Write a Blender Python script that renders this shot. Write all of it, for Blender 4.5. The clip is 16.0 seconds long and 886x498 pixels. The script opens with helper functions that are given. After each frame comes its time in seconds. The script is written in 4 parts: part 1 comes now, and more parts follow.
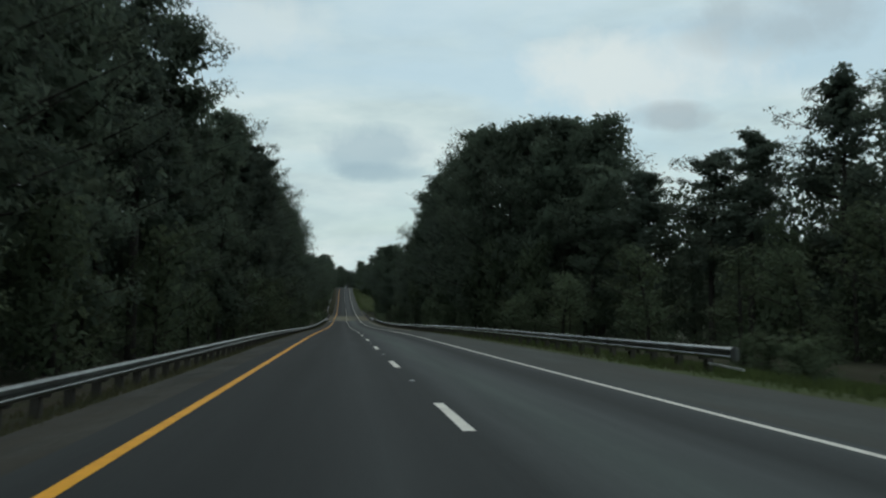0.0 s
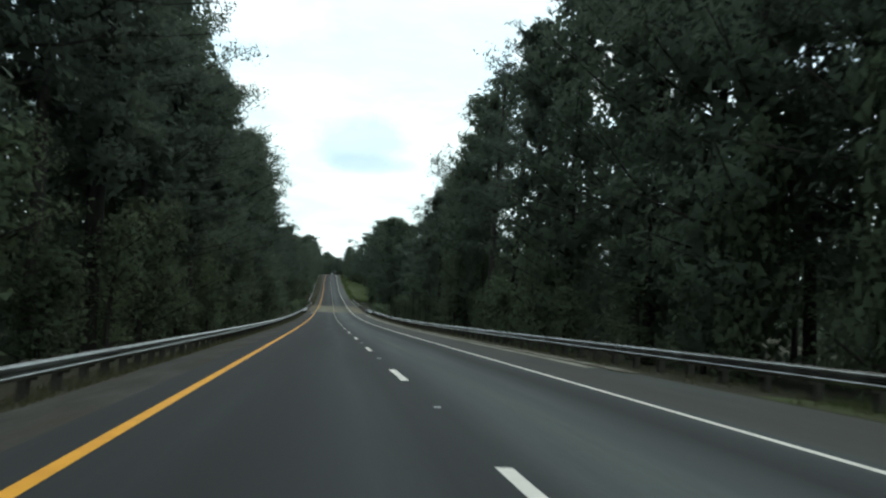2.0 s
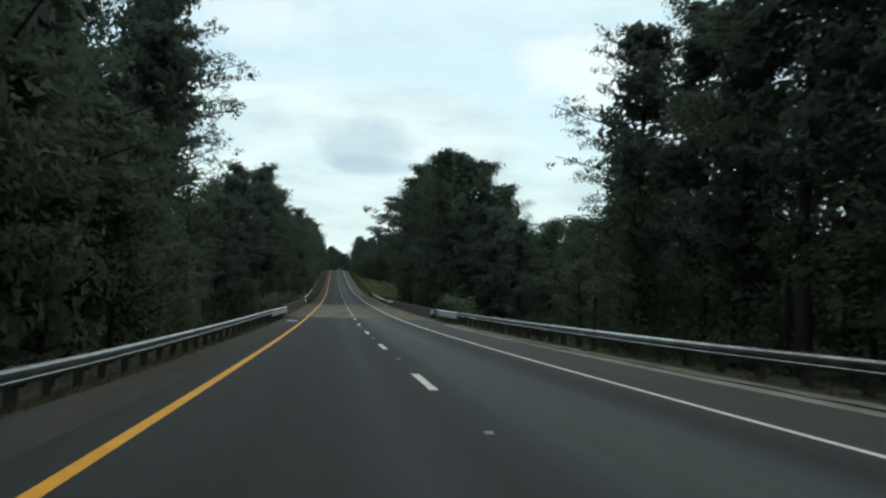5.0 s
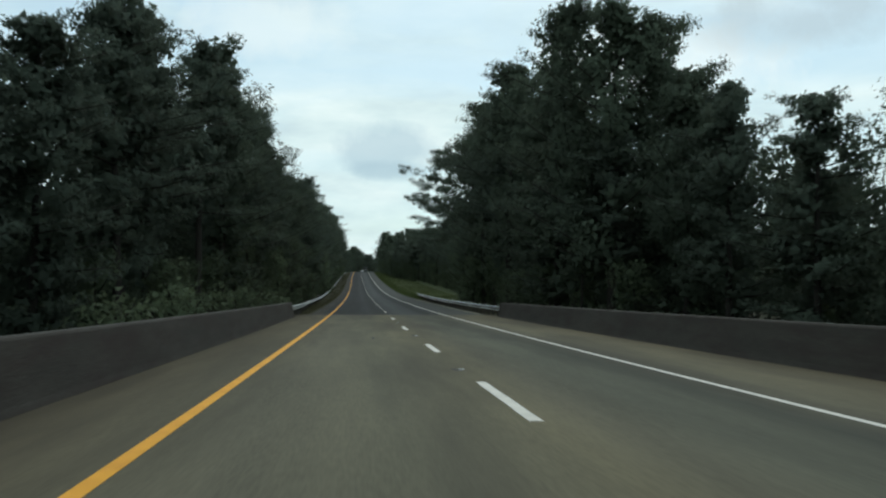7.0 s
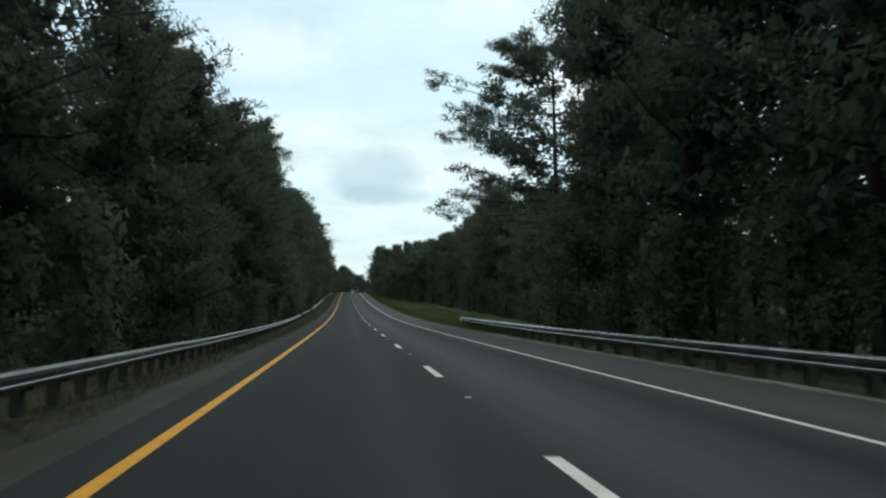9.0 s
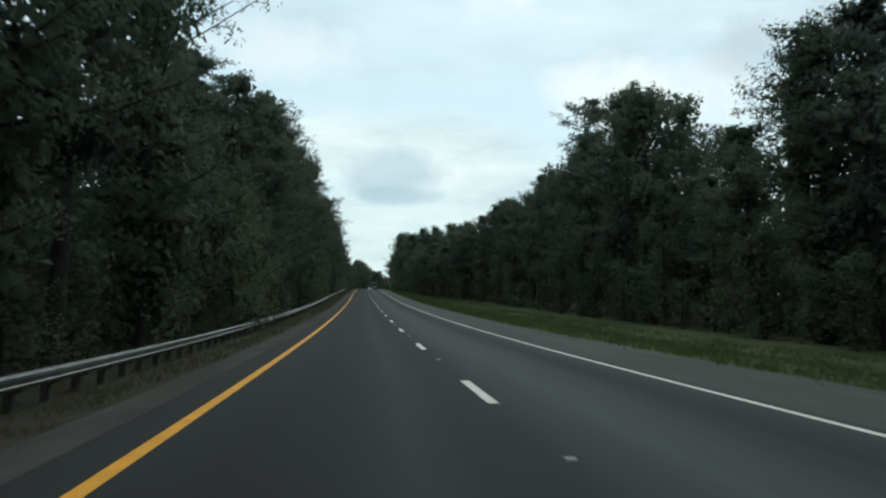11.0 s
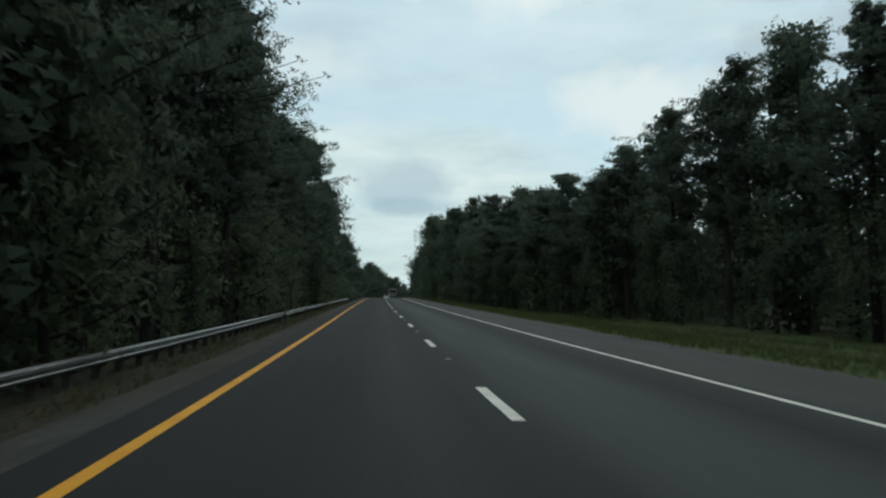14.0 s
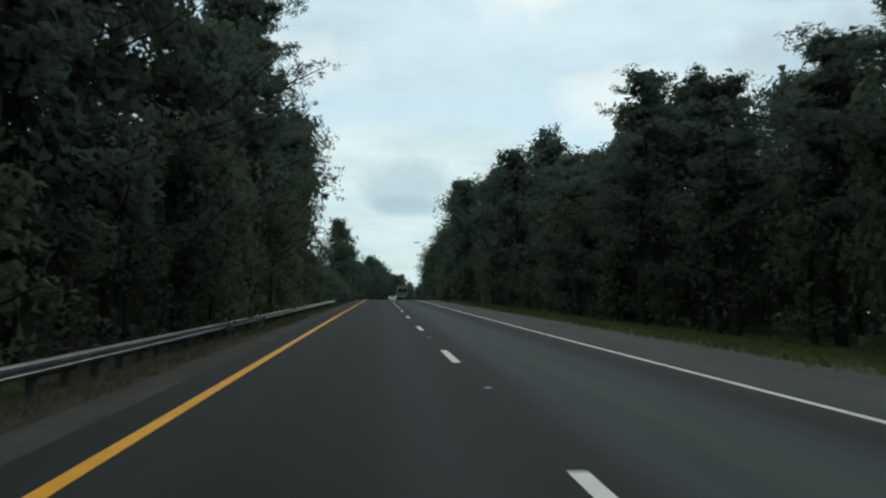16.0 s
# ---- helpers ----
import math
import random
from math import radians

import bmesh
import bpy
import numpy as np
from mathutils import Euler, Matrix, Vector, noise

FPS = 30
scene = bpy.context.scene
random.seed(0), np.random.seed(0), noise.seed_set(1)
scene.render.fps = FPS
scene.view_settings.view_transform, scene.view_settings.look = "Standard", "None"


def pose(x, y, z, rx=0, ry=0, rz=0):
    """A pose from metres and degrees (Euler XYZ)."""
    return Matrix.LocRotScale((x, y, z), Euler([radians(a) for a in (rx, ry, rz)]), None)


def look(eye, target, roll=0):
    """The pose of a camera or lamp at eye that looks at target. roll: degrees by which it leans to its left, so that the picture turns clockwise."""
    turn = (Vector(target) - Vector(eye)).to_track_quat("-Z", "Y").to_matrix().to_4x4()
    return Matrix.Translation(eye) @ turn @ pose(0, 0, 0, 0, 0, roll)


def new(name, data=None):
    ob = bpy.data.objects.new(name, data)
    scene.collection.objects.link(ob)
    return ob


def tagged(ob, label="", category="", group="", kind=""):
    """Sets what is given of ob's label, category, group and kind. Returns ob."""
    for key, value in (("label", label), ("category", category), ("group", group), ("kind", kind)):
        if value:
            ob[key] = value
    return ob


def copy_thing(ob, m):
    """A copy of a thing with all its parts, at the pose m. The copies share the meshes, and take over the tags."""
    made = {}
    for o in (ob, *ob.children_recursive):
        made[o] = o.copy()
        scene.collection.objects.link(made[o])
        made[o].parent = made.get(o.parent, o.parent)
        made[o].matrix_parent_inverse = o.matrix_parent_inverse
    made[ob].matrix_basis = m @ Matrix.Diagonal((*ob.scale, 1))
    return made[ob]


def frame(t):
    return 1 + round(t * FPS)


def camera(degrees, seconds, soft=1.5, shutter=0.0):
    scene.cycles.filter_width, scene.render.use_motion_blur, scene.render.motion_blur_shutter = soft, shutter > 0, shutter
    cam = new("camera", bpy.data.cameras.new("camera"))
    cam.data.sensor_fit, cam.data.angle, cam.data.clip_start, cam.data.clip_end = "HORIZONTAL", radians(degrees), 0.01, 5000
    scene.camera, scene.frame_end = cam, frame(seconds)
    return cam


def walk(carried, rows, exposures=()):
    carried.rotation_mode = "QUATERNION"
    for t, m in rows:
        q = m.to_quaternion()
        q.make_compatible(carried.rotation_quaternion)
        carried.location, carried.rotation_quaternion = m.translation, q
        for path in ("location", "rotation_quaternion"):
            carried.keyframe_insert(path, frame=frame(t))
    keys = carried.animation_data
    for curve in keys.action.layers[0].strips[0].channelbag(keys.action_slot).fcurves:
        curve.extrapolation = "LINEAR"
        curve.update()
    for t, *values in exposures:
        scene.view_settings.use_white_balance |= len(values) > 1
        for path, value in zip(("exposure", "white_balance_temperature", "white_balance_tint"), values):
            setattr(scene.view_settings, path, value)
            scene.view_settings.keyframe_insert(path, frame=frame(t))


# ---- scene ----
cam = camera(57.35, 16.0, soft=2.25, shutter=0.14)
PATH = [
    (0.0, -1.52, 4.061, 1.187, 92.942, -0.37, -7.067),
    (0.5, -1.543, 20.123, 0.639, 92.024, -2.452, -8.481),
    (1.0, -1.555, 36.964, 0.087, 92.547, -2.782, -8.307),
    (1.5, -1.575, 53.842, -0.465, 92.877, -2.662, -8.356),
    (2.0, -1.651, 70.603, -1.056, 92.56, -2.57, -8.066),
    (2.5, -1.702, 87.334, -1.689, 92.595, -2.789, -7.909),
    (3.0, -1.774, 104.036, -2.34, 92.695, -2.635, -8.142),
    (3.5, -1.796, 120.735, -2.986, 92.671, -2.498, -8.004),
    (4.0, -1.791, 137.472, -3.612, 92.648, -2.275, -8.032),
    (4.2, -1.811, 144.17, -3.854, 92.743, -2.105, -8.116),
    (4.7, -1.868, 160.922, -4.428, 92.66, -1.829, -7.852),
    (5.2, -1.913, 177.674, -4.951, 92.577, -1.553, -7.589),
    (5.7, -1.955, 194.427, -5.414, 92.494, -1.278, -7.327),
    (6.3, -2.003, 214.53, -5.873, 92.395, -0.947, -7.013),
    (6.5, -2.027, 221.236, -6.0, 92.462, -0.872, -6.597),
    (7.0, -2.003, 238.019, -6.259, 92.82, -0.235, -6.059),
    (7.5, -2.042, 254.74, -6.434, 92.612, -0.081, -6.215),
    (8.0, -1.951, 271.317, -6.55, 92.94, 0.111, -6.072),
    (8.5, -1.894, 287.87, -6.629, 93.413, 0.288, -6.43),
    (9.0, -1.784, 304.405, -6.652, 94.566, -0.318, -6.762),
    (9.5, -1.768, 321.015, -6.613, 94.184, -0.485, -6.005),
    (10.0, -1.696, 337.663, -6.537, 94.07, -0.277, -5.581),
    (10.2, -1.683, 344.315, -6.5, 94.385, -0.289, -6.205),
    (10.7, -1.682, 360.928, -6.385, 94.514, -0.342, -5.859),
    (11.2, -1.692, 377.541, -6.226, 94.644, -0.395, -5.513),
    (11.7, -1.701, 394.154, -5.992, 94.774, -0.448, -5.168),
    (12.3, -1.704, 414.09, -5.587, 94.93, -0.512, -4.753),
    (12.5, -1.713, 420.715, -5.425, 95.394, -0.549, -4.95),
    (13.0, -1.682, 437.223, -4.975, 95.541, -0.235, -4.817),
    (13.5, -1.651, 453.945, -4.47, 95.739, -0.278, -4.677),
    (14.0, -1.616, 470.661, -3.926, 95.327, -0.014, -4.647),
    (14.5, -1.626, 487.347, -3.336, 95.282, 0.046, -4.548),
    (15.0, -1.699, 504.152, -2.695, 95.526, 0.142, -4.256),
    (15.5, -1.768, 520.923, -2.026, 94.874, -0.518, -3.846),
    (16.0, -1.759, 537.451, -1.354, 95.318, -0.173, -4.541),
]
EXPOSURE = [(0.0, -0.34), (0.5, 0.0), (1.0, 0.26), (1.5, 0.5), (2.0, 0.54), (2.5, 0.22), (3.0, 0.19), (3.5, 0.22), (4.0, 0.2), (6.5, 0.0), (7.0, 0.02), (7.5, 0.12), (8.0, 0.1), (8.5, 0.04), (9.0, 0.17), (10.0, 0.16), (12.5, -0.15), (13.5, -0.2), (15.0, -0.18), (15.5, -0.06), (16.0, -0.08)]
walk(cam, [(t, pose(x, y, z, a, b, c)) for t, x, y, z, a, b, c in PATH], EXPOSURE)

# ---- world and light ----
SKY = bpy.data.worlds.new("sky")
scene.world = SKY
SKY.use_nodes = True
wt = SKY.node_tree
wt.nodes.clear()


def node(tree, kind, **values):
    n = tree.nodes.new(kind)
    for key, value in values.items():
        if key in n.inputs:
            n.inputs[key].default_value = value
    return n


def math_node(tree, op, a, b=None):
    n = tree.nodes.new("ShaderNodeMath")
    n.operation = op
    for i, v in enumerate((a, b)):
        if v is None:
            continue
        if isinstance(v, (int, float)):
            n.inputs[i].default_value = v
        else:
            tree.links.new(v, n.inputs[i])
    return n.outputs[0]


def ramp(tree, fac, stops):
    n = tree.nodes.new("ShaderNodeValToRGB")
    while len(n.color_ramp.elements) < len(stops):
        n.color_ramp.elements.new(0.5)
    for e, (pos, col) in zip(n.color_ramp.elements, stops):
        e.position, e.color = pos, (*col, 1) if len(col) == 3 else col
    tree.links.new(fac, n.inputs[0])
    return n.outputs[0]


def mix_rgb(tree, fac, a, b, blend="MIX"):
    n = tree.nodes.new("ShaderNodeMix")
    n.data_type, n.blend_type = "RGBA", blend
    for i, v in ((0, fac), (6, a), (7, b)):
        if isinstance(v, (int, float)):
            n.inputs[i].default_value = v
        elif isinstance(v, tuple):
            n.inputs[i].default_value = (*v, 1)
        else:
            tree.links.new(v, n.inputs[i])
    return n.outputs[2]


SUN_EL, SUN_AZ = radians(52), radians(14)
sky = wt.nodes.new("ShaderNodeTexSky")
sky.sky_type, sky.sun_disc = "NISHITA", False
sky.sun_elevation, sky.sun_rotation = SUN_EL, SUN_AZ
sky.dust_density, sky.ozone_density = 2.0, 1.5
blue = mix_rgb(wt, 0.35, mix_rgb(wt, 1.0, sky.outputs[0], (0.10, 0.115, 0.11), "MULTIPLY"), (0.57, 0.83, 0.90))

tc = wt.nodes.new("ShaderNodeTexCoord")
sep = wt.nodes.new("ShaderNodeSeparateXYZ")
wt.links.new(tc.outputs["Generated"], sep.inputs[0])
up = math_node(wt, "MAXIMUM", sep.outputs[2], 0.04)
# cloud sheet: directions laid out on a flat layer above the place
flat = wt.nodes.new("ShaderNodeCombineXYZ")
wt.links.new(math_node(wt, "DIVIDE", sep.outputs[0], math_node(wt, "ADD", up, 0.35)), flat.inputs[0])
wt.links.new(math_node(wt, "DIVIDE", sep.outputs[1], math_node(wt, "ADD", up, 0.35)), flat.inputs[1])
wt.links.new(math_node(wt, "MULTIPLY", sep.outputs[2], 4.5), flat.inputs[2])
big = node(wt, "ShaderNodeTexNoise", Scale=1.7, Detail=6.0, Roughness=0.5, Distortion=0.5)
wt.links.new(flat.outputs[0], big.inputs["Vector"])
veil = ramp(wt, sep.outputs[2], [(0.10, (0.92, 0.92, 0.92)), (0.30, (0.32, 0.32, 0.32)), (0.6, (0.7, 0.7, 0.7))])
cover = math_node(wt, "MINIMUM", math_node(wt, "ADD", math_node(wt, "MULTIPLY", math_node(wt, "SUBTRACT", big.outputs[0], 0.5), 3.0), veil), 1.0)
cover = math_node(wt, "MAXIMUM", cover, 0.25)
small = node(wt, "ShaderNodeTexNoise", Scale=4.2, Detail=7.0, Roughness=0.55)
shift = wt.nodes.new("ShaderNodeVectorMath")
shift.operation = "ADD"
shift.inputs[1].default_value = (3.7, 1.3, 0.0)
wt.links.new(flat.outputs[0], shift.inputs[0])
wt.links.new(shift.outputs[0], small.inputs["Vector"])
body = ramp(wt, small.outputs[0], [(0.3, (0.54, 0.69, 0.73)), (0.5, (0.665, 0.825, 0.835)), (0.7, (0.80, 0.935, 0.925))])
clouded = mix_rgb(wt, cover, blue, body)


def puff(az, el, wide, high, skew=0.0):
    """A soft cloud patch round a direction, ragged by noise: 1 in its middle."""
    c = Vector((math.sin(radians(az)) * math.cos(radians(el)), math.cos(radians(az)) * math.cos(radians(el)), math.sin(radians(el))))
    right = Vector((math.cos(radians(az)), -math.sin(radians(az)), 0))
    above = right.cross(c)
    warp = node(wt, "ShaderNodeTexNoise", Scale=11.0, Detail=7.0, Roughness=0.6, Distortion=0.25)
    wt.links.new(tc.outputs["Generated"], warp.inputs["Vector"])
    d = []
    for axis, size in ((right + above * skew, wide), (above, high)):
        dot = wt.nodes.new("ShaderNodeVectorMath")
        dot.operation = "DOT_PRODUCT"
        dot.inputs[1].default_value = axis
        wt.links.new(tc.outputs["Generated"], dot.inputs[0])
        off = math_node(wt, "DIVIDE", math_node(wt, "SUBTRACT", dot.outputs["Value"], c.dot(axis)), size)
        d.append(math_node(wt, "POWER", math_node(wt, "ABSOLUTE", off), 2.0))
    r = math_node(wt, "ADD", math_node(wt, "ADD", *d), math_node(wt, "MULTIPLY", math_node(wt, "SUBTRACT", warp.outputs[0], 0.5), 2.6))
    fwd = wt.nodes.new("ShaderNodeVectorMath")
    fwd.operation = "DOT_PRODUCT"
    fwd.inputs[1].default_value = c
    wt.links.new(tc.outputs["Generated"], fwd.inputs[0])
    soft = ramp(wt, r, [(0.1, (1, 1, 1)), (0.9, (0, 0, 0))])
    return math_node(wt, "MULTIPLY", soft, math_node(wt, "GREATER_THAN", fwd.outputs["Value"], 0.5))


for az, el, wide, high, strength, tone in (
    (16.0, 25.0, 0.26, 0.07, 0.75, (0.92, 0.99, 0.97)),
    (20.0, 15.0, 0.20, 0.06, 0.7, (0.88, 0.96, 0.94)),
    (-6.0, 18.0, 0.12, 0.05, 0.5, (0.82, 0.92, 0.91)),
    (2.0, 9.8, 0.085, 0.036, 0.75, (0.46, 0.62, 0.69)),
    (2.5, 8.3, 0.065, 0.014, 0.55, (0.38, 0.54, 0.62)),
    (29.0, 17.5, 0.13, 0.05, 0.5, (0.42, 0.51, 0.55)),
    (23.0, 12.0, 0.07, 0.020, 0.6, (0.42, 0.50, 0.54)),
    (31.0, 22.0, 0.12, 0.03, 0.6, (0.42, 0.50, 0.53)),
):
    clouded = mix_rgb(wt, math_node(wt, "MULTIPLY", puff(az, el, wide, high), strength), clouded, tone)
bg = wt.nodes.new("ShaderNodeBackground")
bg.inputs[1].default_value = 1.05
wt.links.new(clouded, bg.inputs[0])
wo = wt.nodes.new("ShaderNodeOutputWorld")
wt.links.new(bg.outputs[0], wo.inputs[0])

sun = new("sun", bpy.data.lights.new("sun", "SUN"))
sun.data.energy, sun.data.angle, sun.data.color = 0.5, radians(20), (1.0, 0.96, 0.9)
sun.matrix_world = look((0, 0, 100), (-math.sin(SUN_AZ) * 100, -math.cos(SUN_AZ) * 100, 100 - math.tan(SUN_EL) * 100))

# ---- materials ----


def material(name, dark, light, scale=6.0, rough=0.8, bump=0.3, metal=0.0, stretch=(1, 1, 1), fine=9.0, vary=0.0, coords="Object", spec=0.5, stain=None, stain_scale=0.6, bump_dist=0.02):
    """Two noises mix dark and light; a fine one gives relief. vary: spread by object. stain: a third colour in large patches."""
    m = bpy.data.materials.new(name)
    m.use_nodes = True
    t = m.node_tree
    b = t.nodes["Principled BSDF"]
    co = t.nodes.new("ShaderNodeTexCoord")
    mp = t.nodes.new("ShaderNodeMapping")
    mp.inputs["Scale"].default_value = stretch
    t.links.new(co.outputs[coords], mp.inputs[0])
    n1 = node(t, "ShaderNodeTexNoise", Scale=scale, Detail=5.0, Roughness=0.6)
    n2 = node(t, "ShaderNodeTexNoise", Scale=scale * fine, Detail=3.0, Roughness=0.7)
    for n in (n1, n2):
        t.links.new(mp.outputs[0], n.inputs["Vector"])
    f = math_node(t, "ADD", math_node(t, "MULTIPLY", n1.outputs[0], 0.6), math_node(t, "MULTIPLY", n2.outputs[0], 0.4))
    col = ramp(t, f, [(0.32, dark), (0.68, light)])
    if stain:
        n3 = node(t, "ShaderNodeTexNoise", Scale=stain_scale, Detail=6.0, Roughness=0.65)
        t.links.new(mp.outputs[0], n3.inputs["Vector"])
        col = mix_rgb(t, ramp(t, n3.outputs[0], [(0.45, (0, 0, 0)), (0.68, (1, 1, 1))]), col, stain)
    if vary:
        info = t.nodes.new("ShaderNodeObjectInfo")
        hsv = t.nodes.new("ShaderNodeHueSaturation")
        t.links.new(col, hsv.inputs["Color"])
        t.links.new(math_node(t, "ADD", math_node(t, "MULTIPLY", info.outputs["Random"], 2 * vary), 1 - vary), hsv.inputs["Value"])
        col = hsv.outputs[0]
    t.links.new(col, b.inputs["Base Color"])
    b.inputs["Roughness"].default_value, b.inputs["Metallic"].default_value = rough, metal
    b.inputs["Specular IOR Level"].default_value = spec
    if bump:
        bn = t.nodes.new("ShaderNodeBump")
        bn.inputs["Strength"].default_value, bn.inputs["Distance"].default_value = bump, bump_dist
        t.links.new(n2.outputs[0], bn.inputs["Height"])
        t.links.new(bn.outputs[0], b.inputs["Normal"])
    return m


def leaf_material(name, dark, light, vary=0.15):
    m = material(name, dark, light, scale=1.2, rough=0.8, bump=0.0, vary=vary, spec=0.1)
    t = m.node_tree
    b = t.nodes["Principled BSDF"]
    geo = t.nodes.new("ShaderNodeNewGeometry")
    hsv = t.nodes.new("ShaderNodeHueSaturation")
    src = b.inputs["Base Color"].links[0].from_socket
    t.links.new(src, hsv.inputs["Color"])
    t.links.new(math_node(t, "ADD", math_node(t, "MULTIPLY", geo.outputs["Random Per Island"], 0.16), 0.90), hsv.inputs["Value"])
    t.links.new(hsv.outputs[0], b.inputs["Base Color"])
    tr = t.nodes.new("ShaderNodeBsdfTranslucent")
    lit = t.nodes.new("ShaderNodeHueSaturation")
    lit.inputs["Value"].default_value = 1.25
    t.links.new(hsv.outputs[0], lit.inputs["Color"])
    t.links.new(lit.outputs[0], tr.inputs[0])
    mx = t.nodes.new("ShaderNodeMixShader")
    mx.inputs[0].default_value = 0.45
    out = t.nodes["Material Output"]
    t.links.new(b.outputs[0], mx.inputs[1])
    t.links.new(tr.outputs[0], mx.inputs[2])
    t.links.new(mx.outputs[0], out.inputs[0])
    return m


def banded(m, bands, blend=1.0):
    """Wear in bands along the lanes: the tone by the place across the road, wandering a little."""
    t = m.node_tree
    b = t.nodes["Principled BSDF"]
    co = t.nodes.new("ShaderNodeTexCoord")
    sep = t.nodes.new("ShaderNodeSeparateXYZ")
    t.links.new(co.outputs["Object"], sep.inputs[0])
    wn = node(t, "ShaderNodeTexNoise", Scale=0.05, Detail=4.0)
    t.links.new(co.outputs["Object"], wn.inputs["Vector"])
    across = math_node(t, "ADD", math_node(t, "DIVIDE", math_node(t, "ADD", sep.outputs[0], math_node(t, "MULTIPLY", wn.outputs[0], 0.5)), 14.0), 0.482)
    tone = ramp(t, across, [(0.5 + lat / 14.0, v if isinstance(v, tuple) else (v, v, v)) for lat, v in bands])
    src = b.inputs["Base Color"].links[0].from_socket
    t.links.new(mix_rgb(t, blend, src, tone, "MULTIPLY"), b.inputs["Base Color"])
    return m


def paving(name, k):
    """Asphalt with dark wheel tracks and paler, greener strips between."""
    m = material(name, (0.034 * k, 0.0368 * k, 0.0368 * k), (0.058 * k, 0.0628 * k, 0.0625 * k), scale=0.9, rough=0.85, bump=0.5, stretch=(1.6, 0.06, 1), fine=60, stain=(0.040 * k, 0.0430 * k, 0.0432 * k), stain_scale=0.5, spec=0.16, bump_dist=0.006)
    return banded(m, ((-4.2, 0.46), (-3.7, 0.50), (-3.1, 0.46), (-2.5, 0.38), (-1.8, 0.46), (-1.15, 0.70), (-0.55, 0.48), (0.0, 0.56), (0.45, 0.95), (1.2, (1.18, 1.26, 1.2)), (2.0, 1.05), (2.7, 0.48), (3.2, 0.66), (3.65, 1.0), (4.1, 0.74)))


ASPHALT, ASPHALT_BEYOND = paving("asphalt", 1.38), paving("asphalt_past_bridge", 1.05)
SHOULDER = material("shoulder_asphalt", (0.027, 0.030, 0.027), (0.067, 0.072, 0.065), scale=0.8, rough=0.9, bump=0.5, stretch=(1, 0.15, 1), fine=40, stain=(0.048, 0.046, 0.039), spec=0.3, bump_dist=0.008)
GRIT = material("shoulder_grit", (0.024, 0.0245, 0.022), (0.092, 0.090, 0.078), scale=1.1, rough=0.95, bump=0.9, stretch=(1, 0.3, 1), fine=22, stain=(0.052, 0.044, 0.033), stain_scale=0.5, spec=0.15, bump_dist=0.02)
DECK = banded(material("deck_concrete", (0.082, 0.074, 0.053), (0.172, 0.152, 0.104), scale=0.8, rough=0.9, bump=0.35, stretch=(1, 0.12, 1), fine=40, stain=(0.078, 0.070, 0.052), stain_scale=0.5, spec=0.2, bump_dist=0.005),
              ((-5.8, (0.55, 0.50, 0.44)), (-5.0, (0.72, 0.66, 0.58)), (-4.0, (0.80, 0.77, 0.72)), (-3.0, 0.96), (-1.6, (0.98, 1.0, 0.98)), (0.0, (1.08, 1.04, 0.94)), (0.7, 0.86), (1.6, (0.78, 0.84, 0.88)), (2.8, (0.62, 0.68, 0.72)), (3.5, 0.8), (4.6, (1.0, 0.96, 0.89)), (6.2, (0.86, 0.79, 0.71))))
CONCRETE = material("barrier_concrete", (0.036, 0.032, 0.027), (0.070, 0.062, 0.052), scale=0.7, rough=0.92, bump=0.4, stretch=(1, 0.5, 2.5), fine=18, stain=(0.042, 0.031, 0.027), stain_scale=0.9, spec=0.25)
PALE = material("pale_panel", (0.36, 0.36, 0.37), (0.50, 0.50, 0.51), scale=5.0, rough=0.6, bump=0.1)
GUTTER = material("gutter_concrete", (0.17, 0.158, 0.13), (0.36, 0.335, 0.28), scale=2.2, rough=0.95, bump=0.8, fine=14, stretch=(1, 0.35, 1), stain=(0.15, 0.135, 0.10), spec=0.2)
GRAVEL = material("gravel_edge", (0.10, 0.092, 0.072), (0.27, 0.25, 0.20), scale=3.0, rough=0.95, bump=1.0, fine=12, stain=(0.085, 0.075, 0.05), spec=0.2)
GROUND = material("verge_ground", (0.042, 0.057, 0.020), (0.088, 0.110, 0.040), scale=0.5, rough=0.95, bump=0.9, fine=25, stain=(0.056, 0.058, 0.030), stain_scale=0.25, spec=0.15, bump_dist=0.05)
DIRT = material("leaf_litter", (0.026, 0.023, 0.016), (0.080, 0.070, 0.048), scale=1.6, rough=0.95, bump=1.0, fine=14, stain=(0.036, 0.046, 0.020), stain_scale=0.5, spec=0.15, bump_dist=0.05)
YELLOW = material("yellow_paint", (0.66, 0.27, 0.010), (0.90, 0.41, 0.018), scale=2.5, rough=0.7, bump=0.3, fine=20, spec=0.4, bump_dist=0.004)
WHITE = material("white_paint", (0.56, 0.52, 0.46), (0.82, 0.765, 0.69), scale=2.5, rough=0.7, bump=0.3, fine=20, spec=0.4, bump_dist=0.004)
STEEL = material("galvanised_steel", (0.19, 0.195, 0.195), (0.33, 0.335, 0.33), scale=2.0, rough=0.30, bump=0.12, metal=0.9, fine=10, vary=0.15, stain=(0.16, 0.155, 0.145), stain_scale=0.7, bump_dist=0.003)
DULL = material("dull_steel", (0.19, 0.193, 0.193), (0.36, 0.36, 0.355), scale=2.0, rough=0.22, bump=0.08, metal=0.92, fine=10, vary=0.18, stain=(0.09, 0.07, 0.055), stain_scale=0.8, bump_dist=0.003)
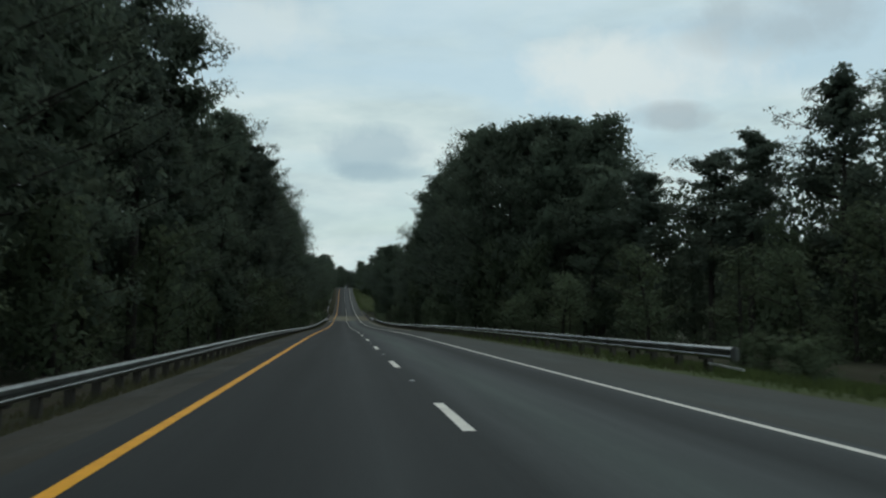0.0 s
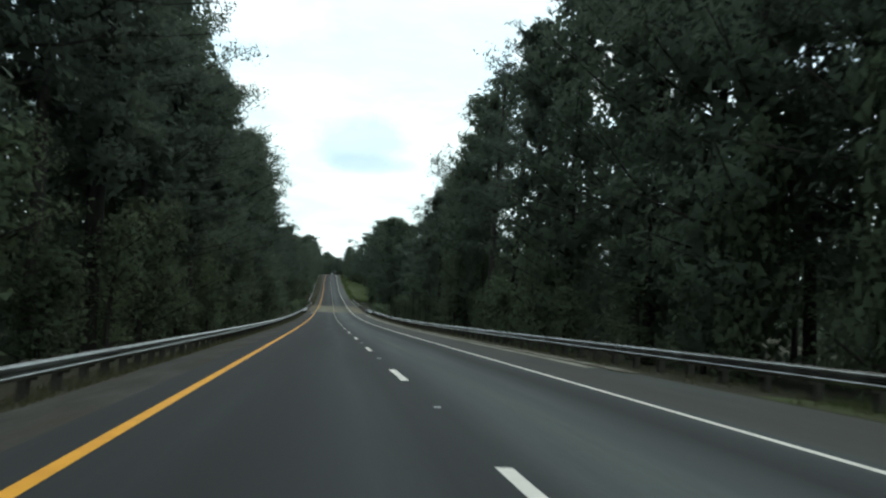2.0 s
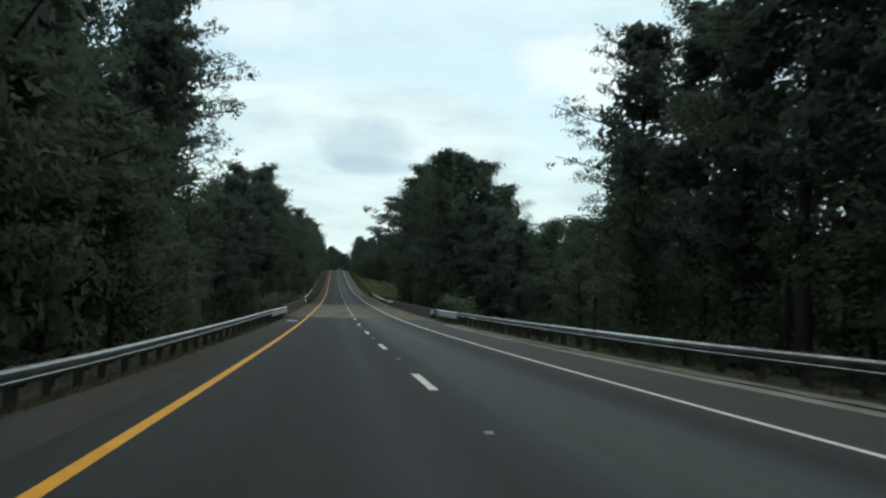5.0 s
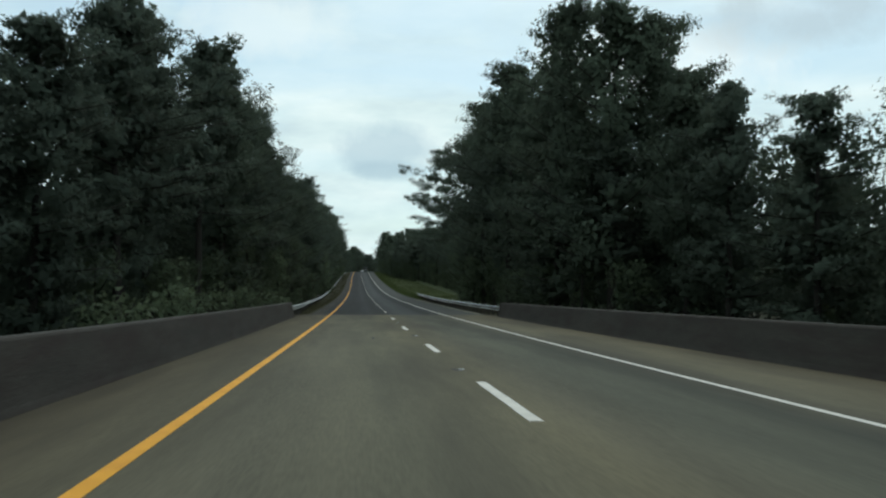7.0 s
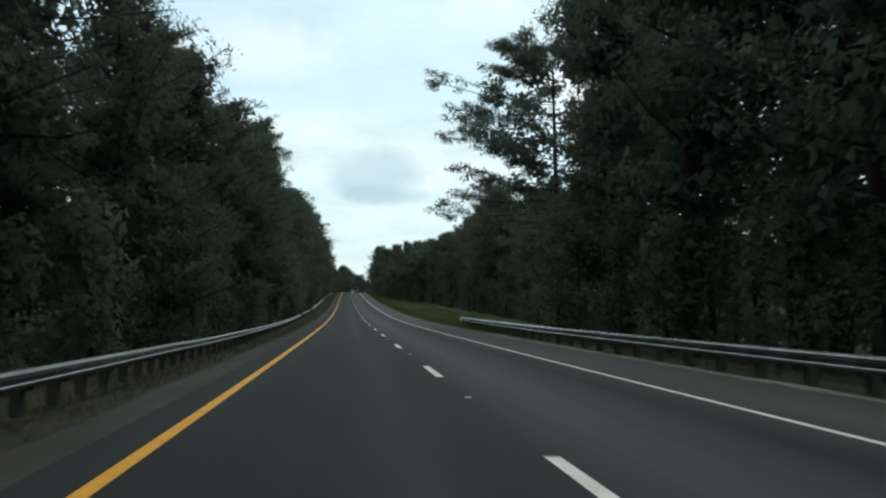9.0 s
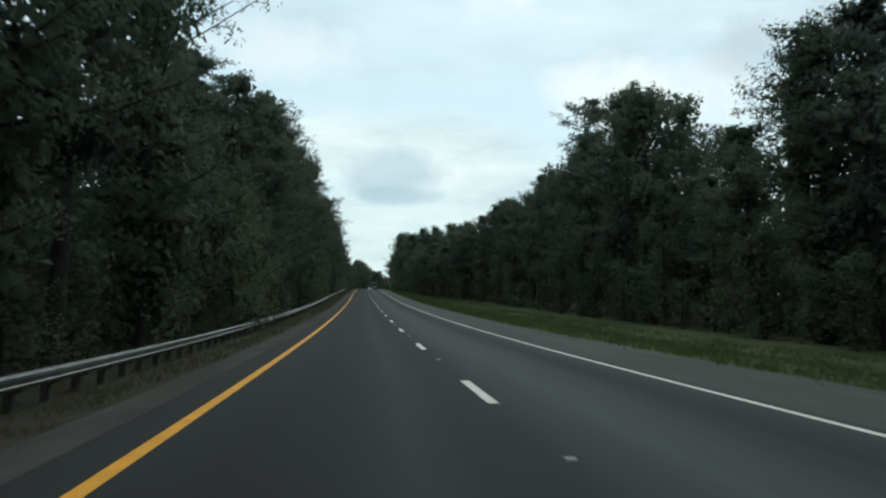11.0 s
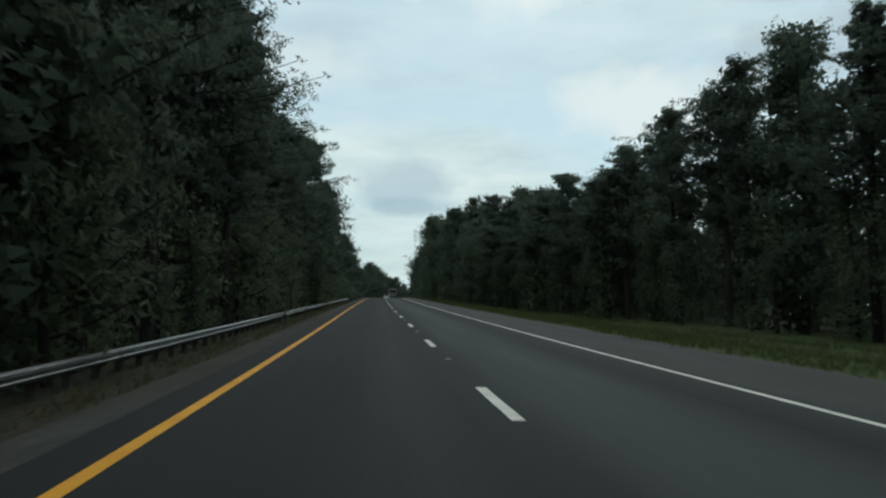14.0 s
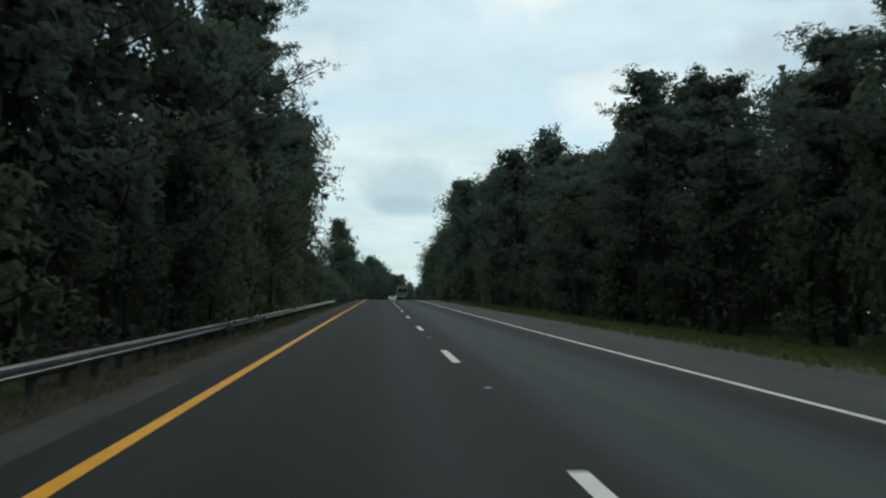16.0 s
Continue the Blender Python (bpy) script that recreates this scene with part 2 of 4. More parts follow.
BRIGHT = material("newer_galvanised_steel", (0.42, 0.43, 0.43), (0.60, 0.61, 0.61), scale=2.0, rough=0.34, bump=0.12, metal=0.85, fine=10, vary=0.1, bump_dist=0.003)
POST = material("weathered_post", (0.040, 0.034, 0.028), (0.095, 0.082, 0.066), scale=4.0, rough=0.9, bump=0.4, stretch=(3, 3, 0.6), vary=0.2)
BARK = material("pine_bark", (0.024, 0.021, 0.018), (0.058, 0.050, 0.042), scale=3.0, rough=0.95, bump=0.8, stretch=(2, 2, 0.5), vary=0.2, spec=0.15, bump_dist=0.04)
NEEDLE = leaf_material("pine_needles", (0.072, 0.090, 0.070), (0.110, 0.132, 0.098))
LEAF = leaf_material("broad_leaves", (0.072, 0.092, 0.066), (0.112, 0.136, 0.094))
BUSH = leaf_material("understory_leaves", (0.072, 0.094, 0.057), (0.116, 0.142, 0.082))
DIRT_WEED = leaf_material("dry_weeds", (0.050, 0.052, 0.026), (0.11, 0.105, 0.058))
GRASS = leaf_material("grass_blades", (0.045, 0.060, 0.022), (0.090, 0.112, 0.041))

# ---- the road's line ----
KNOT, KNOT_STEP = -60.0, 30.0
ROAD_X = [0.1, 0.05, -0.0, -0.04, -0.04, -0.04, -0.1, -0.18, -0.2, -0.22, -0.24, -0.1, 0.0, 0.05, 0.06, 0.02, 0.02, -0.01, -0.08, -0.15, -0.25, -0.25, -0.14, 0.02, 0.1, 0.1, 0.1, 0.16, 0.99, 2.82, 5.66, 9.49, 14.32, 20.16, 26.99, 34.82, 43.66, 53.49]
ROAD_Z = [2.23, 1.09, 0.0, -1.02, -1.96, -3.1, -4.29, -5.4, -6.37, -7.14, -7.65, -7.87, -8.01, -7.9, -7.73, -7.43, -6.8, -5.93, -4.95, -3.79, -2.56, -1.35, -0.1, 1.12, 2.39, 3.14, 3.29, 2.99, 2.49, 1.99, 1.59, 1.39, 1.39, 1.59, 1.89, 2.19, 2.49, 2.79]


def spline(v, s):
    u = (min(max(s, KNOT + 31.0), KNOT + KNOT_STEP * (len(v) - 2) - 1.0) - KNOT) / KNOT_STEP
    i = min(max(int(math.floor(u)), 1), len(v) - 3)
    w = u - i
    return ((1 - w) ** 3 * v[i - 1] + (3 * w**3 - 6 * w**2 + 4) * v[i] + (-3 * w**3 + 3 * w**2 + 3 * w + 1) * v[i + 1] + w**3 * v[i + 2]) / 6


def road_x(s):
    return spline(ROAD_X, s)


def road_z(s):
    near = spline(ROAD_Z, s)
    if s < -29:
        return near + 0.033 * (-29 - s)
    return near


def on_road(s, lat, h=0.0):
    return Vector((road_x(s) + lat, s, road_z(s) + h))


BRIDGE_A, BRIDGE_B = 237.05, 290.75


def ease(v, a, b):
    k = min(max((v - a) / (b - a), 0.0), 1.0)
    return k * k * (3 - 2 * k)


def lerp_table(v, table):
    if v <= table[0][0]:
        return table[0][1]
    for (a, p), (b, q) in zip(table, table[1:]):
        if v <= b:
            return p + (q - p) * (v - a) / (b - a)
    return table[-1][1]


def verge(s, lat):
    """Height of the ground beside the road, against the road's surface."""
    left = [(-60, -2.6), (-30, -2.0), (-14, -1.5), (-9.5, -1.0), (-7.2, -0.62), (-5.45, -0.16), (-4.6, -0.08)]
    right = [(6.5, -0.03), (7.0, -0.05), (8.6, -0.10), (11, -0.45), (15, -0.85), (30, -1.3), (60, -2.0)]
    flat_l = [(-60, -2.2), (-30, -1.6), (-14, -1.1), (-9.5, -0.7), (-7.2, -0.40), (-5.45, -0.16), (-4.6, -0.08)]
    near = ease(s, 191, 233) * (1 - ease(s, 294, 338))
    if lat < 0:
        h = lerp_table(lat, left) * (1 - near) + lerp_table(lat, flat_l) * near
    else:
        h = lerp_table(lat, right)
    return h


def ground_z(s, lat):
    base = road_z(s) + verge(s, lat)
    creek = ease(s, BRIDGE_A - 2, BRIDGE_A + 12) * (1 - ease(s, BRIDGE_B - 12, BRIDGE_B + 2))
    out = ease(abs(lat), 9, 22)
    wide = ease(s, BRIDGE_A - 40, BRIDGE_A + 10) * (1 - ease(s, BRIDGE_B - 10, BRIDGE_B + 40))
    base -= 5.5 * max(creek, 0.75 * wide * out)
    if -7.5 < lat < 7.5 and not (BRIDGE_A - 3 < s < BRIDGE_B + 3):
        base -= 0.05 if -4.7 < lat < 6.4 else 0.0
    return base


# ---- helpers for meshes ----


def link(name, verts, faces, mat, parent=None, smooth=False, label="", mats=None):
    me = bpy.data.meshes.new(name)
    me.from_pydata([tuple(v) for v in verts], [], faces)
    for m in mats or [mat]:
        me.materials.append(m)
    if smooth:
        me.polygons.foreach_set("use_smooth", [True] * len(me.polygons))
    me.update()
    ob = new(name, me)
    if parent:
        ob.parent = parent
    if label:
        tagged(ob, label)
    return ob


def part(name, bm, mat, parent=None, label="", smooth=False):
    me = bpy.data.meshes.new(name)
    bm.to_mesh(me)
    bm.free()
    me.materials.append(mat)
    if smooth:
        me.polygons.foreach_set("use_smooth", [True] * len(me.polygons))
    ob = new(name, me)
    ob.parent = parent
    if label:
        tagged(ob, label)
    return ob


def strip(name, mat, s0, s1, lat0, lat1, h, step=5.0, thick=0.0, parent=None, wobble=0.0):
    """A ribbon along the road between two offsets; thick: a slab with sides."""
    n = max(2, int(math.ceil((s1 - s0) / step)) + 1)
    verts, faces = [], []
    rng = random.Random(hash((round(s0), round(lat0 * 10))) % 1000)
    for k in range(n):
        s = s0 + (s1 - s0) * k / (n - 1)
        a = (lat0(s) if callable(lat0) else lat0) + rng.uniform(-wobble, wobble)
        b = (lat1(s) if callable(lat1) else lat1) + rng.uniform(-wobble, wobble)
        hh = h if not callable(h) else None
        for lat in (a, b):
            verts.append(on_road(s, lat, hh if hh is not None else h(s, lat)))
        if thick:
            for lat in (a, b):
                verts.append(on_road(s, lat, (hh if hh is not None else h(s, lat)) - thick))
    w = 4 if thick else 2
    for k in range(n - 1):
        i, j = k * w, (k + 1) * w
        faces.append((i, i + 1, j + 1, j))
        if thick:
            faces += [(i + 1, i + 3, j + 3, j + 1), (i + 2, i, j, j + 2), (i + 3, i + 2, j + 2, j + 3)]
    if thick:
        faces += [(0, 2, 3, 1), (len(verts) - 4, len(verts) - 3, len(verts) - 1, len(verts) - 2)]
    return link(name, verts, faces, mat, parent)


def box_bm(x0, x1, y0, y1, z0, z1, bevel=0.0):
    bm = bmesh.new()
    bmesh.ops.create_cube(bm, size=1)
    for v in bm.verts:
        v.co = Vector((x0 + (v.co.x + 0.5) * (x1 - x0), y0 + (v.co.y + 0.5) * (y1 - y0), z0 + (v.co.z + 0.5) * (z1 - z0)))
    if bevel:
        bmesh.ops.bevel(bm, geom=bm.edges[:], offset=bevel, segments=2, affect="EDGES")
    return bm


def empty(name, label, category, group="", kind="", at=(0, 0, 0)):
    ob = new(name)
    ob.location = at
    return tagged(ob, label, category, group, kind)


# ---- ground ----
S_LINES = [-900, -400, -200, -120, -80] + [s for s in range(-50, 1000, 8)] + [1010, 1060, 1150, 1300, 1600, 2200, 3200]
X_LINES = [-2600, -900, -300, -120, -60, -40, -30, -24, -19, -16, -14, -12, -10.5, -9.5, -8.3, -7.2, -6.2, -5.2, -4.7, -3, 0, 3, 6.3, 6.6, 7.0, 7.8, 8.6, 9.8, 11, 13, 15, 18, 22, 30, 40, 60, 120, 300, 900, 2600]
gv, gf = [], []
for s in S_LINES:
    for x in X_LINES:
        bump = 0.0 if -7 < x < 8.6 else 0.12 * noise.noise(Vector((x * 0.3, s * 0.3, 0))) + 0.05 * noise.noise(Vector((x * 1.1, s * 1.1, 3)))
        gv.append((road_x(min(s, 1060)) + x, s, ground_z(s, x) + bump))
nx = len(X_LINES)
for a in range(len(S_LINES) - 1):
    for b in range(nx - 1):
        i = a * nx + b
        gf.append((i, i + 1, i + nx + 1, i + nx))
ground = link("ground", gv, gf, GROUND, smooth=True, mats=[GROUND, DIRT])
for p in ground.data.polygons:
    x, y = p.center.x - road_x(min(p.center.y, 1060)), p.center.y
    lawn = 6.0 < x < 30 and y > 356 or 6.0 < x < 15 and y < 27 or 7.0 < x < 12 and y < 85
    p.material_index = 0 if lawn else 1
tagged(ground, "rolling grassy ground falling away beside the road", "ground", kind="structure")

# ---- road, shoulders and bridge deck ----
R0, R1 = -140.0, 1020.0
road = empty("road", "two grey asphalt traffic lanes of a divided highway", "road", kind="structure")
for s0, s1 in ((R0, BRIDGE_A), (BRIDGE_B, R1)):
    strip("carriageway", ASPHALT if s0 < 0 else ASPHALT_BEYOND, s0, s1, -4.3, 3.92, 0.0, parent=road, thick=0.06)
    strip("left_shoulder", GRIT, s0, s1, -5.5 if s0 < 0 else -5.15, -4.2, lambda s, lat: -0.004 if lat > -4.45 else -0.10, parent=road, thick=0.12, wobble=0.04)
    strip("right_shoulder", SHOULDER, s0, s1, 3.84, 6.55, -0.004, parent=road, thick=0.06, wobble=0.05)
strip("gutter", GUTTER, 93, 226, 5.8, 6.22, 0.004, parent=road, wobble=0.03, step=2.5)
strip("gutter", GRAVEL, 91, 226, 6.24, 6.68, 0.03, parent=road, wobble=0.09, step=0.9, thick=0.05)
strip("gutter", GRAVEL, BRIDGE_B + 1, 352, 6.1, 6.5, 0.004, parent=road, wobble=0.09, step=0.9)
bridge = empty("bridge", "short concrete highway bridge with solid side barriers", "bridge", kind="structure")
strip("deck", DECK, BRIDGE_A, BRIDGE_B, -6.0, 7.0, 0.0, parent=bridge, thick=0.9)
for s in (BRIDGE_A, BRIDGE_B, (BRIDGE_A + BRIDGE_B) / 2):
    strip("expansion_joint", POST, s - 0.05, s + 0.05, -5.5, 6.5, 0.004, parent=bridge)
TAR = material("tar_patch", (0.030, 0.028, 0.024), (0.062, 0.058, 0.050), scale=4.0, rough=0.8, bump=0.4, fine=10, spec=0.3)


def tar_blob(s, lat, long, wide, seed):
    """A flat ragged blob of tar on the deck."""
    dice = random.Random(seed)
    rim = [dice.uniform(0.72, 1.18) for _ in range(14)]
    verts = [on_road(s, lat, 0.010)] + [on_road(s + math.sin(2 * math.pi * k / 14) * long * r, lat + math.cos(2 * math.pi * k / 14) * wide * r, 0.004) for k, r in enumerate(rim)]
    link("tar_patch", verts, [(0, 1 + k, 1 + (k + 1) % 14) for k in range(14)], TAR, bridge)


TAR_SPOTS = ((278.5, -0.1, 0.05, 0.06), (278.42, 0.12, 0.06, 0.11), (278.2, 0.10, 0.09, 0.09), (277.95, 0.16, 0.12, 0.10), (277.34, 0.09, 0.16, 0.13), (276.83, 0.085, 0.07, 0.11), (276.5, -0.1, 0.12, 0.09), (265.7, 0.02, 0.14, 0.08), (265.3, 0.09, 0.30, 0.12), (264.9, -0.02, 0.16, 0.10), (252.8, 0.0, 0.28, 0.11), (263.6, -1.35, 0.75, 0.05), (283.8, -1.28, 0.8, 0.06))
for k, (s, lat, long, wide) in enumerate(TAR_SPOTS):
    tar_blob(s, lat, long, wide, k)
for lat0, lat1 in ((-5.6, -3.9), (4.0, 6.6)):
    strip("joint_edge", GUTTER, BRIDGE_A - 0.34, BRIDGE_A - 0.08, lat0, lat1, 0.006, parent=bridge, wobble=0.04, step=0.2)
BARRIER = [(0.0, 0.0), (0.03, 0.10), (0.16, 0.82), (0.18, 0.85), (0.20, 0.86), (0.38, 0.86), (0.41, 0.83), (0.46, -0.9), (0.0, -0.9)]


def barrier(side, face):
    verts, faces = [], []
    ss = [BRIDGE_A + 2.4 + (4.66 if side < 0 else 4.74) * k for k in range(11)]
    n = len(BARRIER)
    for s in ss:
        for d, h in BARRIER:
            verts.append(on_road(s, face + side * d, h))
    for k in range(len(ss) - 1):
        for j in range(n):
            q = (k * n + j, k * n + (j + 1) % n, (k + 1) * n + (j + 1) % n, (k + 1) * n + j)
            faces.append(q if side > 0 else q[::-1])
    faces += [tuple(range(n)), tuple(range(len(verts) - n, len(verts)))[::-1]]
    return link("barrier", verts, faces, CONCRETE, bridge)


barrier(-1, -5.55)
barrier(1, 6.6)
part("end_panel", box_bm(-0.16, 0.16, 0.0, 0.06, -0.20, 0.20, 0.01), PALE, bridge, "pale panel fixed on the barrier's face").location = on_road(BRIDGE_A + 2.32, 6.72, 0.62)

# ---- painted lines ----
C0, CYCLE, DASH = 16.68, 12.19, 3.15
DASH_LAT = [(225, 0.0), (248, 0.13), (275, 0.05), (312, 0.085), (348, 0.07), (445, 0.01), (495, -0.045), (540, -0.06)]
SECOND_RUN = 2.54  # the dashes start afresh past the bridge
lines = empty("lane_markings", "painted highway lines, yellow at the median and white elsewhere", "road marking", kind="structure")
strip("yellow_line", YELLOW, R0, R1, -3.74, -3.585, 0.005, parent=lines, step=4)
strip("edge_line", WHITE, R0, R1, 3.60, 3.72, 0.005, parent=lines, step=4)
for k in range(-6, 64):
    e, d = C0 + CYCLE * k + (SECOND_RUN if k > 22 else 0.0), DASH
    if k == 19:
        e, d = e + 2.4, 4.05
    lat = lerp_table(e, DASH_LAT)
    strip("dash", WHITE, e - d, e, lat - 0.078, lat + 0.078, 0.005, parent=lines, step=0.8, wobble=0.006)


# ---- trees: prototypes ----
def tube(verts, faces, pts, radii, sides):
    base = len(verts)
    for k, (p, r) in enumerate(zip(pts, radii)):
        d = (pts[min(k + 1, len(pts) - 1)] - pts[max(k - 1, 0)]).normalized()
        a = d.orthogonal().normalized()
        b = d.cross(a)
        for j in range(sides):
            w = 2 * math.pi * j / sides
            verts.append(p + (a * math.cos(w) + b * math.sin(w)) * r)
    for k in range(len(pts) - 1):
        for j in range(sides):
            i, n = base + k * sides, (j + 1) % sides
            faces.append((i + j, i + n, i + sides + n, i + sides + j))


def leaves(rng, centres, per, spread, size, axis=None, aspect=0.45, flat=0.7, ragged=0.55):
    """Small leaf sprays round clump centres, lying roughly along the clump's outside: vertices, faces and soft normals.
    axis: for each clump, the point inside the crown that it faces away from."""
    n = len(centres) * per
    c0 = np.array([tuple(p) for p in centres])
    c = np.repeat(c0, per, 0)
    off = rng.normal(size=(n, 3))
    off /= np.linalg.norm(off, axis=1, keepdims=True)
    out = off.copy()
    off *= (rng.random((n, 1)) ** 0.55) * spread * np.array([1, 1, flat])
    if axis is not None:
        away = c0 - np.array([tuple(p) for p in axis])
        away /= np.maximum(np.linalg.norm(away, axis=1, keepdims=True), 0.1)
        out = out * 0.75 + np.repeat(away, per, 0)
    out[:, 2] += 0.25
    out /= np.maximum(np.linalg.norm(out, axis=1, keepdims=True), 1e-3)
    c = c + off
    g = out + rng.normal(size=(n, 3)) * ragged
    g /= np.linalg.norm(g, axis=1, keepdims=True)
    d = rng.normal(size=(n, 3)) + np.array([0, 0, 0.25])
    d -= (d * g).sum(1, keepdims=True) * g
    d /= np.linalg.norm(d, axis=1, keepdims=True)
    q = np.cross(g, d)
    sz = size * rng.uniform(0.6, 1.35, (n, 1))
    tip, side = d * sz, q * sz * aspect * 0.5
    v = np.stack([c - tip * 0.5 - side, c - tip * 0.4 + side, c + tip * 0.6], 1)
    turned = (np.cross(v[:, 1] - v[:, 0], v[:, 2] - v[:, 0]) * out).sum(1) < 0
    v[turned, 0], v[turned, 1] = v[turned, 1].copy(), v[turned, 0].copy()
    soft = out + g * 0.2
    return v.reshape(-1, 3), np.arange(3 * n).reshape(-1, 3), np.repeat(soft / np.linalg.norm(soft, axis=1, keepdims=True), 3, 0)


def leaf_mesh(name, v, f, mat, soft=None):
    me = bpy.data.meshes.new(name)
    me.vertices.add(len(v))
    me.vertices.foreach_set("co", np.asarray(v, np.float32).ravel())
    me.loops.add(f.size)
    me.loops.foreach_set("vertex_index", f.astype(np.int32).ravel())
    me.polygons.add(len(f))
    me.polygons.foreach_set("loop_start", np.arange(0, f.size, 3, dtype=np.int32))
    me.update(calc_edges=True)
    if soft is not None:
        me.polygons.foreach_set("use_smooth", [True] * len(f))
        me.normals_split_custom_set_from_vertices(np.asarray(soft, np.float32))
    me.materials.append(mat)
    return me


def merged(*sets):
    """Several leaf sets as one: vertices, faces, soft normals."""
    v, f, s, base = [], [], [], 0
    for a, b, c in sets:
        v.append(a), f.append(b + base), s.append(c)
        base += len(a)
    return np.concatenate(v), np.concatenate(f), np.concatenate(s)


def make_tree(seed, kind, height, low, radius, limbs, clumps, per, size, spread, mat, label, core_per=20, core_size=1.55, loose=0.19, filled=True, toward=None):
    """A tree 'height' tall: tapered trunk with limbs from low*height up, and a crown of leaf clumps at the limbs' outer parts."""
    rnd, rng = random.Random(seed), np.random.default_rng(seed)
    root = new(kind)
    tv, tf = [], []
    lean = Vector((rnd.uniform(-0.03, 0.03), rnd.uniform(-0.03, 0.03), 0)) * height
    bow = Vector((rnd.uniform(-0.25, 0.25), rnd.uniform(-0.25, 0.25), 0))
    spine = lambda k: Vector((0, 0, -0.4)) + Vector((0, 0, height + 0.4)) * k + lean * k * k + bow * math.sin(k * 5)
    girth = 0.011 * height + 0.06
    ks = [0, 0.02, 0.08, 0.2, 0.35, 0.5, 0.65, 0.8, 0.92, 1.0]
    tube(tv, tf, [spine(k) for k in ks], [girth * (1.25 if k == 0 else 1) * (1 - k) ** 0.75 + 0.02 for k in ks], 8)
    centres = []
    for i in range(limbs):
        k = low + (0.975 - low) * ((i + rnd.random()) / limbs) ** 0.85
        u = (k - low) / (1 - low)
        if kind == "pine_tree":
            reach = radius * (0.55 + 0.6 * math.sin(math.pi * min(1, 0.12 + 0.78 * u))) * (1 - u**3 * 0.5) * (0.65 + 0.6 * rnd.random() ** 1.5)
            rise = rnd.uniform(-0.1, 0.3) + 0.35 * u
        else:
            reach = radius * math.sqrt(max(0.05, 1 - (1.7 * u - 0.7) ** 2)) * rnd.uniform(0.6, 1.1)
            rise = rnd.uniform(0.1, 0.5) + 0.5 * u
        w = rnd.uniform(0, 2 * math.pi)
        if toward is not None and rnd.random() < 0.75:
            w, rise, reach = rnd.gauss(toward, 0.6), rnd.uniform(-0.08, 0.10) + 0.2 * u, reach * 1.1
        out = Vector((math.cos(w), math.sin(w), rise))
        p0 = spine(k)
        pts = [p0, p0 + out * reach * 0.5 + Vector((0, 0, -0.05 * reach)), p0 + out * reach + Vector((rnd.uniform(-0.4, 0.4), rnd.uniform(-0.4, 0.4), -0.02 * reach))]
        g = 0.02 + 0.35 * girth * (1 - k) ** 0.6 * min(1, reach / radius)
        tube(tv, tf, pts, [g, max(g * 0.6, 0.045), 0.028], 3)
        for c in range(clumps):
            e = 0.35 + 0.65 * rnd.random() ** 0.6
            p = pts[0].lerp(pts[1], e * 2) if e < 0.5 else pts[1].lerp(pts[2], e * 2 - 1)
            centres.append(p + Vector((rnd.uniform(-1, 1), rnd.uniform(-1, 1), rnd.uniform(-0.5, 0.6))) * loose * reach)
    centres += [spine(0.97 + 0.03 * rnd.random()) + Vector((rnd.uniform(-0.6, 0.6), rnd.uniform(-0.6, 0.6), rnd.uniform(-0.5, 0.3))) for _ in range(5)]
    link("trunk", tv, tf, BARK, root, smooth=True)
    flat = 0.55 if kind == "pine_tree" else 0.8
    inside = [spine(min(1, max(0, (c.z - 0.12 * spread * 8) / height))) for c in centres]
    outer = leaves(rng, centres, per, spread, size, inside, aspect=0.42, flat=flat)
    core = [c.lerp(q, 0.5) for c, q in zip(centres[::2], inside[::2])]
    inner = leaves(rng, core, core_per if height > 12 else 8, spread * 1.5, size * (core_size if height > 12 else 1.25), inside[::2], aspect=0.9, flat=flat, ragged=0.6)
    deep = [c.lerp(q, 0.68) for c, q in zip(centres[::3], inside[::3])]
    heart = leaves(rng, deep, 18, spread * 1.9, 0.48 if height > 12 else 0.27, inside[::3], aspect=0.95, flat=0.9, ragged=0.5)
    foliage = merged(outer, inner, heart) if filled else merged(outer, inner)
    crown = new("crown", leaf_mesh("crown", *foliage[:2], mat, foliage[2]))
    crown.parent = root
    tagged(root, label, "tree")
    return root


PINE_LABEL = "tall dark green pine with a bare lower trunk in roadside woods"
LEAF_LABEL = "tall dark green broadleaf tree with a full crown beside the highway"
UNDER_LABEL = "small leafy understory tree at the edge of the woods"
PINES = [make_tree(10 + i, "pine_tree", h, low, r, n, 9, 18, 0.30, 0.64, NEEDLE, PINE_LABEL, 13, 1.45) for i, (h, low, r, n) in enumerate(((26, 0.30, 5.4, 38), (28, 0.38, 5.2, 36), (24, 0.26, 5.6, 38), (27, 0.44, 5.4, 32), (25, 0.30, 5.0, 36)))]
OAKS = [make_tree(30 + i, "broadleaf_tree", h, low, r, 38, 9, 18, 0.30, 0.80, LEAF, LEAF_LABEL, 13, 1.45) for i, (h, low, r) in enumerate(((24, 0.12, 5.8), (22, 0.08, 5.4), (25, 0.16, 6.2), (23, 0.12, 5.2)))]
UNDERS = [make_tree(70 + i, "understory_tree", h, 0.06, r, 12, 6, 19, 0.21, 0.75, BUSH, UNDER_LABEL) for i, (h, r) in enumerate(((6.0, 2.4), (8.0, 2.8), (4.2, 2.0), (10.0, 3.0)))]
SPREADING = make_tree(90, "pine_tree", 27, 0.36, 10.2, 34, 18, 56, 0.26, 0.75, NEEDLE, "tall pine with long open limbs reaching towards the highway", 10, 1.6, 0.10, filled=False, toward=math.pi + 0.5)
